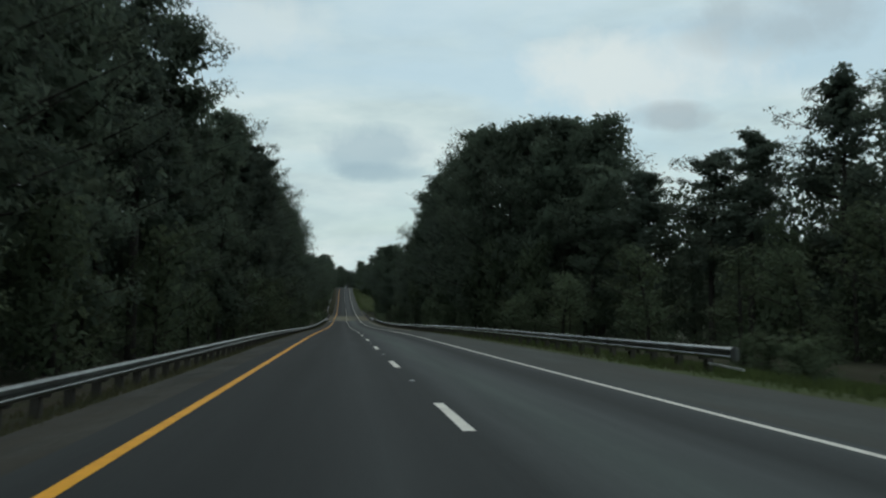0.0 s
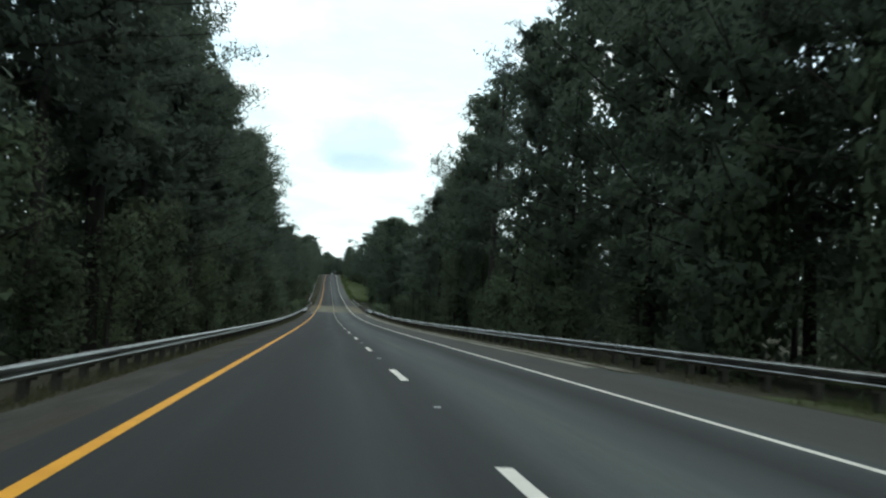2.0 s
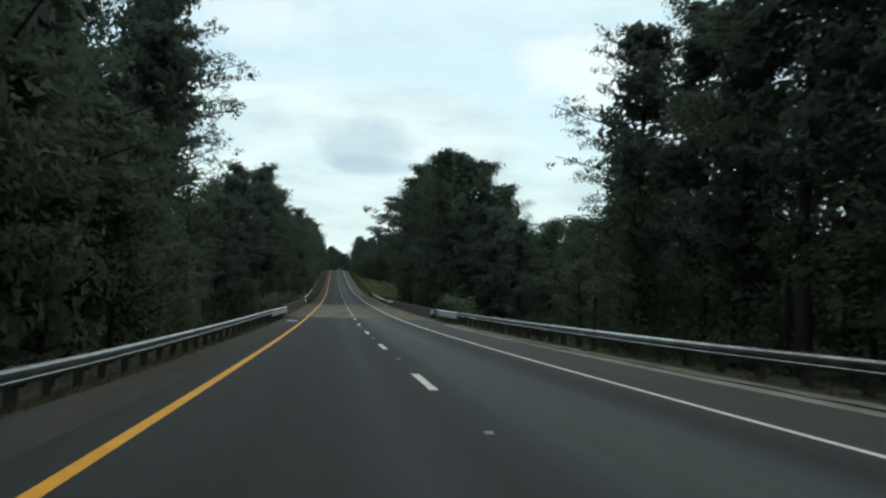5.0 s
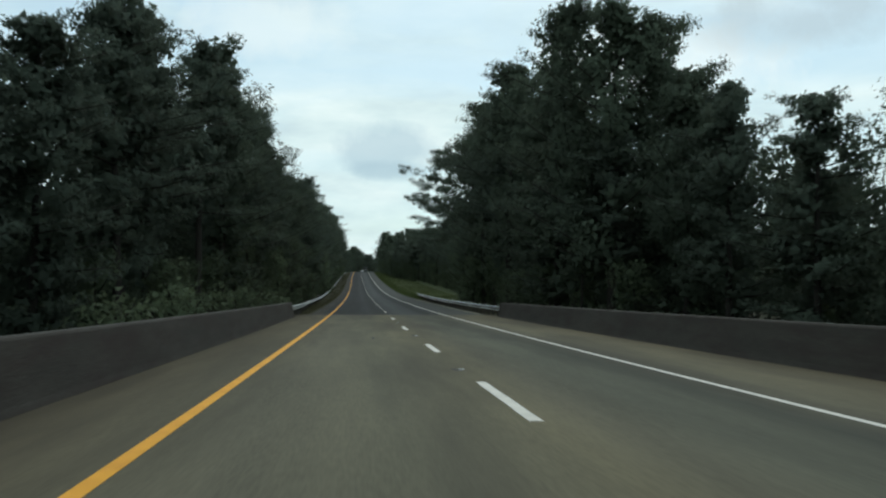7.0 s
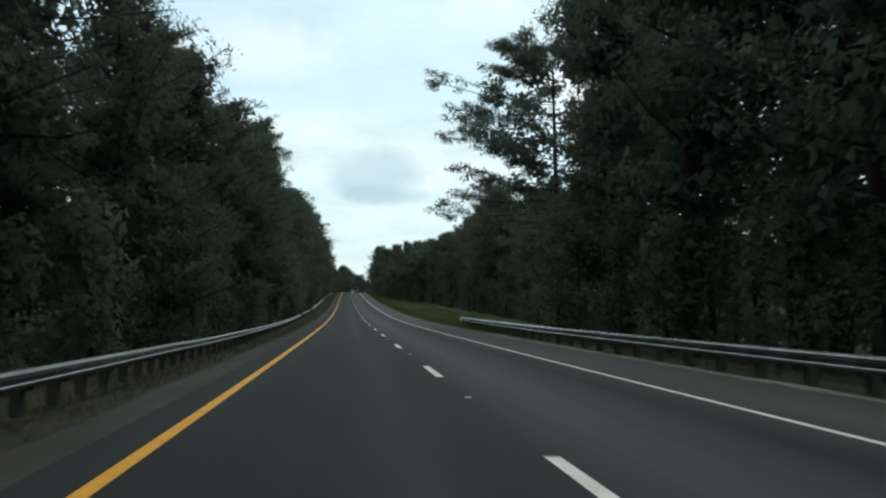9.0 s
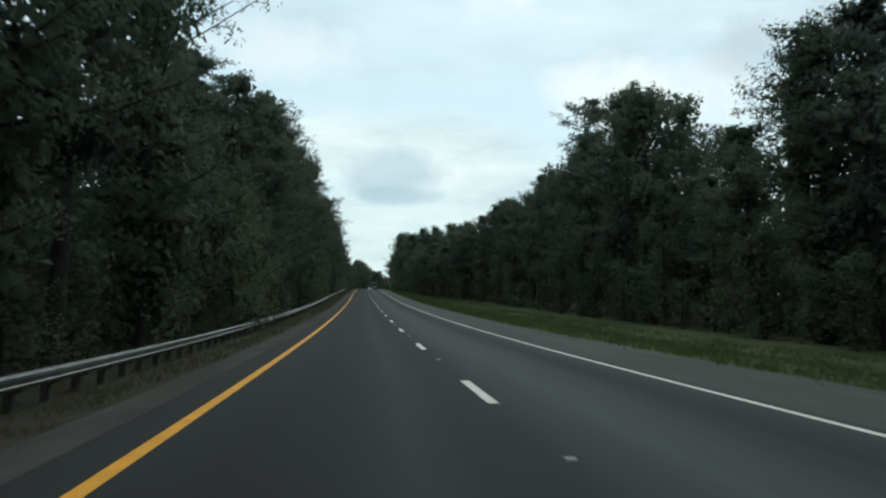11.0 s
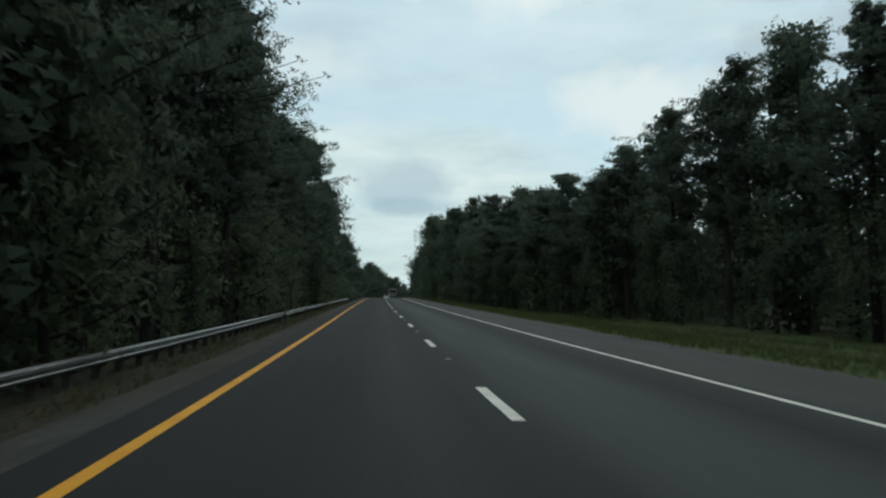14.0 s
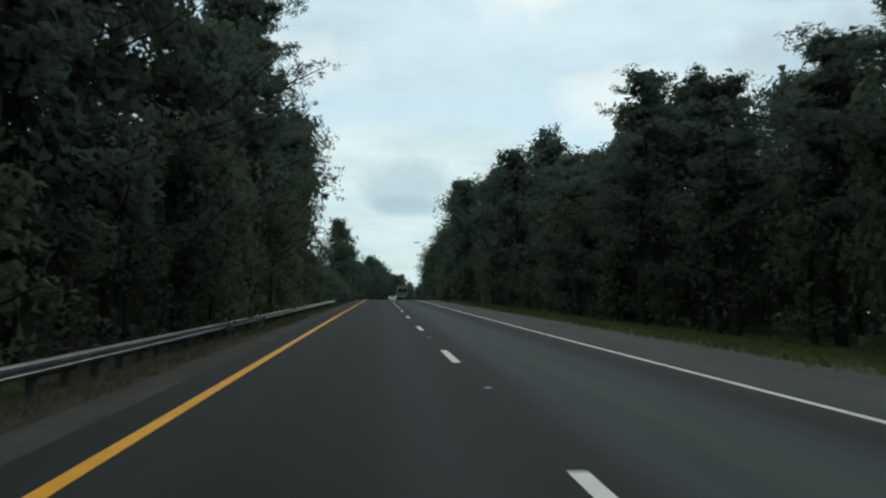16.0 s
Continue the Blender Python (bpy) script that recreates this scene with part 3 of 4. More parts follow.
THIN_PINES = [make_tree(170 + i, "pine_tree", h, low, 4.8, 28, 8, 21, 0.28, 0.64, NEEDLE, "tall thin pine with a bare trunk and sky showing through", 9, 1.7, filled=False) for i, (h, low) in enumerate(((27, 0.36), (26, 0.46)))]
OPEN_PINES = [make_tree(150 + i, "pine_tree", 26, low, r, 18, 11, 34, 0.25, 0.66, NEEDLE, "tall open-crowned pine standing clear above the woods", 8, 1.5, 0.16, filled=False) for i, (low, r) in enumerate(((0.52, 5.2), (0.62, 4.4)))]
FAR_PINES = [make_tree(110 + i, "pine_tree", h, 0.24, 5.4, 30, 6, 13, 0.42, 0.95, NEEDLE, PINE_LABEL, 22, 1.0) for i, h in enumerate((26, 24))]
FAR_OAKS = [make_tree(130 + i, "broadleaf_tree", h, 0.08, 5.8, 30, 6, 13, 0.42, 1.2, LEAF, LEAF_LABEL, 22, 1.0) for i, h in enumerate((24, 22))]
DISTANT = [make_tree(210 + i, kind, h, low, 5.6, 30, 6, 8, 0.6, 1.1, mat, label, 9, 1.4) for i, (kind, h, low, mat, label) in enumerate((("pine_tree", 26, 0.24, NEEDLE, PINE_LABEL), ("pine_tree", 24, 0.24, NEEDLE, PINE_LABEL), ("broadleaf_tree", 24, 0.08, LEAF, LEAF_LABEL), ("broadleaf_tree", 22, 0.08, LEAF, LEAF_LABEL)))]
rnd = random.Random(7)
used = set()


def plant(protos, s, lat, height=None, group="trees of the roadside woods", swing=0.03):
    dice = random.Random(round(s * 37 + lat * 11))
    ob = dice.choice(protos)
    base = Vector((road_x(min(s, 1050)) + lat, s, ground_z(s, lat) - 0.1))
    k = (height / float(ob["tall"]) if height else 1.0) * dice.uniform(1 - swing, 1 + swing)
    m = Matrix.LocRotScale(base, Euler((dice.uniform(-0.02, 0.02), dice.uniform(-0.02, 0.02), dice.uniform(0, 6.28))), None)
    if ob.name not in used:
        used.add(ob.name)
        c = ob
        c.matrix_basis = m
    else:
        c = copy_thing(ob, m)
    wide = min(max(k, 0.8), 1.15)
    c.scale = (wide, wide, k)
    tagged(c, group=group)
    return c


for ob, h in zip(PINES + OAKS + UNDERS + [SPREADING] + THIN_PINES + OPEN_PINES + FAR_PINES + FAR_OAKS + DISTANT, (26, 28, 24, 27, 25, 24, 22, 25, 23, 6, 8, 4.2, 10, 27, 27, 26, 26, 26, 26, 24, 24, 22, 26, 24, 24, 22)):
    ob["tall"] = h

# edge of the woods on each side: distance from the road's middle, and height
LEFT_EDGE = [(-78.8, -12.7), (1.2, -12.7), (31.2, -14.7), (76.2, -15.7), (96.2, -13.9), (111.2, -12.7), (201.2, -12.3), (229.2, -12.7), (239.2, -19.7), (267.6, -20.7), (272.6, -17.7), (281.6, -15.7), (296.6, -14.3), (338.6, -13.6), (363.6, -12.5), (423.6, -11.9), (563.6, -11.5), (578.6, -10.5), (608.6, -10.6), (630, -12.5), (656.6, -14.5), (703.6, -15.0), (903.6, -15.0)]
LEFT_TALL = [22.3, 23.4, 21.9, 25.5, 24.9, 27.8, 21.7, 23.1, 26.4, 22.2, 18.1, 20.1, 9.6, 9.5, 18.0, 10.4, 9.1, 12.1, 27.4, 18.6, 12.6, 9.0, 20.7, 23.3, 22.5, 21.8, 22.8, 22.2, 15.1, 21.4, 19.1, 20.0, 25.2, 11.6, 20.9, 18.8, 21.0, 23.9, 22.3, 21.6, 21.9, 20.0, 18.0, 17.5, 18.5, 22.5, 20.2, 17.1, 9.0, 11.9, 21.4, 23.8, 20.0, 9.0, 9.0, 9.0, 12.0, 9.0, 9.0, 9.0, 10.6, 9.0, 9.0, 12.2, 33.0, 27.5, 19.6, 19.6, 23.8, 24.9, 24.0, 26.3, 23.9, 24.0, 23.0, 21.9, 23.4, 20.0, 20.6, 20.7, 20.0]
RIGHT_EDGE = [(-78.8, 15), (-8.8, 17), (9.2, 33), (41.2, 33), (63.2, 28), (79.2, 19), (101.2, 16), (116.2, 15.2), (171.2, 15.2), (209.2, 15), (218.2, 14.8), (227.2, 18), (237.2, 27), (275.6, 27), (291.6, 19), (309.6, 15), (368.6, 15.2), (388.6, 24), (433.6, 27.4), (523.6, 25.2), (563.6, 18.6), (593.6, 15.4), (683.6, 13.3), (720, 12.6), (903.6, 12.6)]
RIGHT_TALL = [18.5, 18.3, 18.1, 11.2, 20.1, 15.9, 15.5, 23.5, 24.4, 25.4, 25.8, 25.2, 28.5, 22.8, 20.1, 21.4, 15.3, 18.5, 11.9, 18.4, 18.6, 17.3, 18.9, 20.0, 19.1, 12.4, 28.4, 25.6, 28.2, 9.0, 9.0, 9.0, 12.3, 19.5, 19.4, 9.0, 24.7, 23.2, 19.5, 20.1, 21.5, 18.4, 20.7, 16.8, 12.5, 16.3, 13.1, 16.7, 10.6, 15.2, 19.2, 19.1, 17.6, 18.8, 20.7, 23.9, 17.2, 17.3, 16.7, 13.9, 19.0, 17.9, 18.1, 17.9, 19.6, 18.7, 20.9, 21.3, 22.4, 23.5, 23.4, 23.4, 23.3, 23.3, 23.3, 23.3, 23.3, 23.3, 23.3, 23.3, 23.3]


def height_at(s, tall):
    """Height of the woods at s, from heights every 12.5 m."""
    u = min(max(s / 12.5, 0.0), len(tall) - 1.001)
    return tall[int(u)] + (tall[int(u) + 1] - tall[int(u)]) * (u - int(u))


def woods(side, edge, tall):
    dice = random.Random(21 + side)
    s = 10.0
    while s < (1035 if side < 0 else 960):
        lat, h = lerp_table(s, edge), height_at(s, tall)
        jit, pick, tone, ahead, step = dice.uniform(-1.0, 2.4), dice.random(), dice.uniform(0.95, 1.04), dice.uniform(-1.5, 1.5), dice.uniform(5.2, 6.8)
        if s > 612:
            kinds = DISTANT
        elif h < 11.5:
            kinds = UNDERS[3:] + OAKS[1:2]
        elif side > 0 and 82 < s < 114:
            kinds = OAKS
        else:
            kinds = PINES if pick < 0.62 else OAKS
        if side > 0 and 118 < s < 186 and pick < 0.45:
            kinds = THIN_PINES
        plant(kinds, s + ahead, lat + side * jit, h * tone)
        s += step * (1 if s < 720 else 1.3)
    s = 6.0
    while s < 730:
        lat = lerp_table(s, edge)
        plant(UNDERS, s, lat - side * dice.uniform(0.0, 2.2), dice.uniform(3.5, 9.5), "understory of the roadside woods")
        s += dice.uniform(5.4, 7.4)
    s = 14.0
    while s < 640:
        if not (side > 0 and (s < 80 or 114 < s < 206) or 225 < s < 292):
            lat, h = lerp_table(s, edge), height_at(s, tall)
            plant(FAR_PINES + FAR_OAKS, s + dice.uniform(-2, 2), lat + side * dice.uniform(5.5, 8.5), h * 0.97)
        s += 10.5


woods(-1, LEFT_EDGE, LEFT_TALL)
woods(1, RIGHT_EDGE, RIGHT_TALL)
for s, lat, h in ((606, -12.3, 28), (599, -14, 27), (543, -13.2, 28), (536, -14.5, 27)):
    plant(PINES[3:4], s, lat, h)
plant([SPREADING], 373.5, 16.4, 25.0).rotation_euler = (0, 0, 0)
for s, lat, h in ((16, 20, 5), (21, 19, 5.5), (26, 18.5, 5), (31, 18, 6), (36, 17.5, 5), (41, 17.5, 5.5)):
    plant(UNDERS[1:2] + UNDERS[3:], s, lat, h, "understory of the roadside woods")
for s in range(46, 84, 6):
    plant(UNDERS[:3], s, 12.6 + (s * 7 % 5), 3.2 + (s * 5 % 7) * 0.4, "understory of the roadside woods")
# leafy tops growing up beside the bridge
for s, lat, over in ((246, 9.4, 1.7), (249, 10.6, 1.2), (287.2, -6.9, 1.05), (283, -8.6, 1.3), (277, -8.9, 0.9), (271, -9.4, 1.2), (264, -9.2, 0.8), (288.6, -7.6, 0.8)):
    plant(UNDERS[:2] if abs(lat) > 8 else UNDERS[2:3], s, lat, road_z(s) + over - ground_z(s, lat), "understory of the roadside woods", 0.0)
# pines that stand clear above the canopy
for s, lat, h in ((595.4, 38.3, 26.6), (575.0, 46.6, 27.8), (470, 26.5, 27.5)):
    plant(OPEN_PINES, s, lat, h, swing=0.0)
for s, lat, h in ((299, 17.5, 27.6), (304, 16, 27.6), (300, 22.3, 26.6), (303, 26.5, 23)):
    plant(OAKS[2:3], s, lat, h)
for s, lat, h in ((150, -15, 25), (156, -13.8, 26), (162, -15.5, 26), (158, -19.5, 27), (167, -17, 26), (173, -18.5, 26), (184, -13.8, 27), (192, -14, 27), (200, -14.2, 27), (209, -14.6, 25.5), (366, 18, 27), (361.5, 18.5, 27), (368, 22, 27), (196, 18, 24), (202, 19.5, 24), (190, 20, 24), (126, -15.5, 26), (134, -15, 27), (142, -15.5, 27), (508, -17, 25), (515, -18.5, 26), (522, -17, 26), (529, -18.5, 26), (536, -18.5, 26), (550, -16.5, 25), (557, -17, 25), (290, 31, 14.5), (296, 31, 15), (284, 35, 14), (300, 34, 15), (256, -23, 12.5), (262, -25, 13.5), (268, -24, 13.5), (85.5, 21, 23), (87, 25.5, 23), (91, 23, 24), (95, 27, 24), (98, 21.5, 24.5)):
    plant(OAKS, s, lat, h)
for s, lat, h in ((311, 20, 26), (320, 19.5, 26), (329, 20, 26), (338, 20, 26)):
    plant(THIN_PINES, s, lat, h)

for s, lat, h in ((600, 24, 18.5), (612, 24, 20.5), (612, 30, 20.5), (624, 27, 21.5), (630, 31, 23), (640, 30, 22.5), (650, 29, 22), (655, 34, 25), (665, 24, 23), (680, 22, 23.5), (690, 27, 25), (585, 33, 19.5), (598, 33, 19.5), (572, 36, 23), (585, 40, 24.5), (605, 40, 23.5), (620, 42, 25.5)):
    plant(DISTANT[2:], s, lat, h)


def deep_woods(side, edge, tall):
    """Dense woodland behind the first trees: trunks and foliage that nobody could count."""
    rng = np.random.default_rng(5 if side > 0 else 6)
    cs, low, far = [], [], []
    tv, tf = [], []
    for s in np.concatenate([np.arange(5, 645, 2.6), np.arange(645, 1040, 3.4)]):
        lat, h = lerp_table(s, edge), height_at(s, tall)
        open_side = side > 0 and s < 80 or 232 < s < 286
        for _ in range(21 if open_side else 13):
            d = 4.0 + 6 * rng.random()
            y = s + rng.uniform(-2, 2)
            x = lat + side * d
            top = h * (0.88 + 0.04 * math.sin(y * 0.31 + d)) * (0.58 if side > 0 and 130 < y < 206 else 0.72 if side > 0 and 114 < y < 206 else 1.0)
            cs.append((road_x(min(y, 1050)) + x, y, ground_z(y, x) + top * (0.06 + 0.9 * rng.random() ** 0.7)))
        for _ in range(13 if open_side else 9):
            x, y = lat + side * rng.uniform(5, 24), s + rng.uniform(-2, 2)
            far.append((road_x(min(y, 1050)) + x, y, ground_z(y, x) + h * (0.75 if open_side or 228 < y < 290 else 0.58) * rng.random()))
        for _ in range(6 if open_side else 3):
            x, y = lat + side * rng.uniform(-0.8, 4.0), s + rng.uniform(-2, 2)
            low.append((road_x(min(y, 1050)) + x, y, ground_z(y, x) + 0.3 + 4.5 * rng.random() ** 1.5))
        if rng.random() < 0.5:
            x, y = lat + side * rng.uniform(3, 14), s
            p = Vector((road_x(min(y, 1050)) + x, y, ground_z(y, x) - 0.3))
            tube(tv, tf, [p, p + Vector((rng.uniform(-0.4, 0.4), 0, h * 0.4)), p + Vector((rng.uniform(-0.8, 0.8), 0, h * 0.75))], [0.22, 0.15, 0.03], 5)
    wide = []
    for s in np.arange(-60, 1130, 6.5):
        lat, h = lerp_table(s, edge), height_at(s, tall)
        for _ in range(13):
            x, y = lat + side * (28 + 220 * rng.random() ** 1.3), s + rng.uniform(-3.2, 3.2)
            wide.append((road_x(min(y, 1050)) + x, y, ground_z(y, x) + h * rng.uniform(0.25, 0.55 if s < 80 or 215 < s < 350 or side > 0 and s < 215 else 0.88)))
    v, f, soft = leaves(rng, wide, 22, 4.8, 3.0, aspect=0.9, flat=0.5)
    ob = new("distant_woods", leaf_mesh("distant_woods", v, f, LEAF, soft))
    tagged(ob, "wide dark woods stretching away from the highway", "woodland", kind="stuff")
    to_road = lambda pts: [(p[0] + side * 2.5, p[1], p[2] - 0.8) for p in pts]
    v, f, soft = merged(leaves(rng, cs, 50, 1.9, 0.44, to_road(cs), aspect=0.9), leaves(rng, far, 42, 2.4, 0.60, to_road(far), aspect=0.9))
    ob = new("woodland", leaf_mesh("woodland", v, f, LEAF, soft))
    tagged(ob, "dense dark woodland behind the roadside trees", "woodland", kind="stuff")
    v, f, soft = leaves(rng, low, 60, 1.2, 0.25, to_road(low), aspect=0.7)
    ob = new("undergrowth", leaf_mesh("undergrowth", v, f, BUSH, soft))
    tagged(ob, "tangled green undergrowth along the foot of the woods", "undergrowth", kind="stuff")
    ob = link("background_trunks", tv, tf, BARK, smooth=True)
    tagged(ob, "bare dark trunks standing inside the woods", "woodland", kind="stuff")


deep_woods(-1, LEFT_EDGE, LEFT_TALL)
deep_woods(1, RIGHT_EDGE, RIGHT_TALL)

# ---- guardrails ----
W_BEAM = [(0.0, 0.0), (0.012, 0.004), (0.055, 0.030), (0.076, 0.048), (0.082, 0.066), (0.080, 0.088), (0.066, 0.104), (0.016, 0.132), (0.002, 0.146), (0.002, 0.166), (0.016, 0.180), (0.066, 0.208), (0.080, 0.224), (0.082, 0.246), (0.076, 0.264), (0.055, 0.282), (0.012, 0.308), (0.0, 0.312)]
THRIE = W_BEAM[:-1] + [(a, b + 0.194) for a, b in W_BEAM[7:]]
PANEL, SPACING = 3.81, 1.905


def beam_mesh(profile, side, mat=None):
    """A pressed steel rail panel along +y, its waves bulging to the road, with thickness."""
    verts, faces = [], []
    n = len(profile)
    for y in (0.0, PANEL + 0.05):
        for t in (0.0, 0.006):
            for d, z in profile:
                verts.append((-side * (d - t), y, z))
    for t in (0, 1):
        for j in range(n - 1):
            q = (t * n + j, t * n + j + 1, 2 * n + t * n + j + 1, 2 * n + t * n + j)
            faces.append(q if (t == 0) == (side > 0) else q[::-1])
    for j in (0, n - 1):
        faces.append((j, n + j, 3 * n + j, 2 * n + j))
    for y in (0, 1):
        for j in range(n - 1):
            faces.append((y * 2 * n + j, y * 2 * n + j + 1, y * 2 * n + n + j + 1, y * 2 * n + n + j))
    me = bpy.data.meshes.new("rail_panel")
    me.from_pydata(verts, [], faces)
    me.materials.append(mat or STEEL)
    me.update()
    return me


def mesh_of(bm, name, mat):
    me = bpy.data.meshes.new(name)
    bm.to_mesh(me)
    bm.free()
    me.materials.append(mat)
    return me


POST_MESH = mesh_of(box_bm(-0.09, 0.09, -0.115, 0.115, -0.78, 0.0, 0.018), "post", POST)
BLOCK_MESH = mesh_of(box_bm(-0.075, 0.075, -0.10, 0.10, -0.36, 0.02, 0.012), "spacer_block", POST)
END_MESH = mesh_of(box_bm(-0.05, 0.05, -0.02, 0.30, -0.02, 0.34, 0.04), "end_shoe", STEEL)
BEAMS = {(side, k): beam_mesh(p, side, BRIGHT if k == "t" else STEEL) for side in (-1, 1) for k, p in (("w", W_BEAM), ("t", THRIE))}
DULL_BEAMS = {k: beam_mesh(p, 1, BRIGHT if k == "t" else DULL) for k, p in (("w", W_BEAM), ("t", THRIE))}


def guardrail(side, s0, s1, lat, top, label, thrie=(), shoes=(), dull=False):
    rail = empty("guardrail", label, "guardrail", "guardrails along the highway", at=on_road(s0, lat(s0)))
    base = rail.location.copy()
    n = int(round((s1 - s0) / PANEL))
    at = lambda s: on_road(s, lat(s), top(s))
    for k in range(n):
        a, b = at(s0 + k * PANEL), at(s0 + (k + 1) * PANEL)
        d = b - a
        kind = "t" if k in thrie or k - n in thrie else "w"
        ob = new("rail_panel", DULL_BEAMS[kind] if dull else BEAMS[side, kind])
        ob.parent = rail
        drop = 0.312 if kind == "w" else 0.506
        ob.matrix_basis = Matrix.Translation(a - base - Vector((0, 0, drop))) @ Euler((math.atan2(d.z, math.hypot(d.x, d.y)), 0, -math.atan2(d.x, d.y))).to_matrix().to_4x4()
    for k in range(1, int(n * PANEL / SPACING)):
        p = at(s0 + k * SPACING) - base
        for me, off, dz in ((POST_MESH, 0.235, -0.03), (BLOCK_MESH, 0.08, -0.02)):
            ob = new(me.name, me)
            ob.parent = rail
            ob.matrix_basis = pose(p.x + side * off, p.y, p.z + dz, rnd.uniform(-1.5, 1.5), rnd.uniform(-1.5, 1.5), rnd.uniform(-3, 3))
    for s in shoes:
        p = at(s) - base
        ob = new("end_shoe", END_MESH)
        ob.parent = rail
        ob.location = p - Vector((0, 0, 0.33))
    return rail


L1 = [(1.2, -7.0), (191.2, -7.0), (226.2, -5.9), (241.2, -5.45)]
L1H = [(1.2, 0.18), (61.2, 0.17), (191.2, 0.15), (226.2, 0.69), (241.2, 0.78)]
L2 = [(291.6, -5.75), (333.6, -7.6), (403.6, -8.3), (703.6, -8.4)]
L2H = [(291.6, 0.66), (313.6, 0.42), (338.6, 0.12), (403.6, -0.10), (703.6, -0.13)]
Rt1 = [(21.2, 8.0), (191.2, 7.9), (223.2, 7.3), (241.2, 7.05)]
Rt1H = [(1.2, 0.62), (191.2, 0.62), (226.2, 0.83)]
Rt2 = [(291.6, 6.7), (338.6, 6.9), (377.6, 8.2)]
guardrail(-1, 239.5 - 66 * PANEL, 239.5, lambda s: lerp_table(s, L1), lambda s: lerp_table(s, L1H), "weathered galvanised guardrail on posts at the median edge", thrie=(-1, -2, -3), shoes=(239.5,))
guardrail(-1, 286.2, 286.2 + 98 * PANEL, lambda s: lerp_table(s, L2), lambda s: lerp_table(s, L2H), "weathered galvanised guardrail on posts below the median woods")
guardrail(1, 22.9, 22.9 + 57 * PANEL, lambda s: lerp_table(s, Rt1), lambda s: lerp_table(s, Rt1H), "weathered galvanised guardrail on posts beside the outer shoulder", thrie=(-1, -2, -3), shoes=(22.7, 240.0), dull=True)
guardrail(1, 286.8, 286.8 + 23 * PANEL, lambda s: lerp_table(s, Rt2), lambda s: 0.64, "short dull weathered guardrail leading off the bridge", shoes=(374.3,), dull=True)

# ---- raised markers on the lane line ----
MARKER = material("marker_plastic", (0.24, 0.245, 0.24), (0.42, 0.43, 0.42), scale=8.0, rough=0.6, bump=0.2)
bm = box_bm(-0.05, 0.05, -0.045, 0.045, 0.0, 0.016)
for v in bm.verts:
    if v.co.z > 0.01:
        v.co.y *= 0.55
MARKER_MESH = mesh_of(bm, "pavement_marker", MARKER)
for k in (k for k in range(-2, 62) if k not in (10, 33)):
    s = C0 + CYCLE * k + (5.1 if k > 22 else 4.5) + (SECOND_RUN if k > 22 else 0.0)
    ob = new("pavement_marker", MARKER_MESH)
    ob.location = on_road(s, lerp_table(s, DASH_LAT) + rnd.uniform(-0.03, 0.03), 0.004)
    tagged(ob, "small raised reflective marker stuck on the lane line", "road marker", "raised markers between the dashes")

# ---- vehicles ahead ----
PAINT_WHITE = material("white_car_paint", (0.62, 0.63, 0.63), (0.72, 0.73, 0.73), scale=0.8, rough=0.25, bump=0.0, spec=0.6)
PAINT_DARK = material("dark_car_paint", (0.018, 0.02, 0.024), (0.03, 0.033, 0.038), scale=0.8, rough=0.25, bump=0.0, spec=0.6)
PAINT_GREY = material("grey_van_paint", (0.15, 0.155, 0.15), (0.21, 0.21, 0.20), scale=0.8, rough=0.4, bump=0.0)
RUBBER = material("tyre_rubber", (0.012, 0.012, 0.012), (0.03, 0.03, 0.03), scale=5, rough=0.85, bump=0.2)
GLASS = material("tinted_glass", (0.012, 0.014, 0.016), (0.02, 0.022, 0.025), scale=1, rough=0.08, bump=0.0, spec=0.8)
RED_LENS = material("red_lens", (0.22, 0.012, 0.01), (0.35, 0.02, 0.015), scale=6, rough=0.2, bump=0.0)
PLATE = material("plate_metal", (0.5, 0.5, 0.5), (0.65, 0.65, 0.65), scale=6, rough=0.4, bump=0.0)


def extruded(outline, width, taper=0.0, bevel=0.05):
    """A body from its side outline (y, z), narrowing with height by taper."""
    bm = bmesh.new()
    top = max(z for _, z in outline)
    sides = [[bm.verts.new((sx * (width / 2 - taper * max(0, (z - 0.75)) / max(0.1, top - 0.75)), y, z)) for y, z in outline] for sx in (-1, 1)]
    n = len(outline)
    bm.faces.new(sides[0])
    bm.faces.new(sides[1][::-1])
    for j in range(n):
        bm.faces.new((sides[0][j], sides[1][j], sides[1][(j + 1) % n], sides[0][(j + 1) % n]))
    bmesh.ops.recalc_face_normals(bm, faces=bm.faces[:])
    bmesh.ops.bevel(bm, geom=bm.edges[:], offset=bevel, segments=2, affect="EDGES")
    return bm


def wheel(parent, x, y, r):
    bm = bmesh.new()
    bmesh.ops.create_cone(bm, cap_ends=True, segments=24, radius1=r, radius2=r, depth=0.22, matrix=Matrix.Rotation(math.pi / 2, 4, "Y"))
    bmesh.ops.bevel(bm, geom=[e for e in bm.edges if len(e.link_faces) == 2 and e.calc_face_angle() > 1], offset=0.03, segments=2, affect="EDGES")
    w = part("wheel", bm, RUBBER, parent)
    w.location = (x, y, r)
    bm = bmesh.new()
    bmesh.ops.create_cone(bm, cap_ends=True, segments=18, radius1=r * 0.62, radius2=r * 0.55, depth=0.24, matrix=Matrix.Rotation(math.pi / 2, 4, "Y"))
    part("rim", bm, STEEL, w)


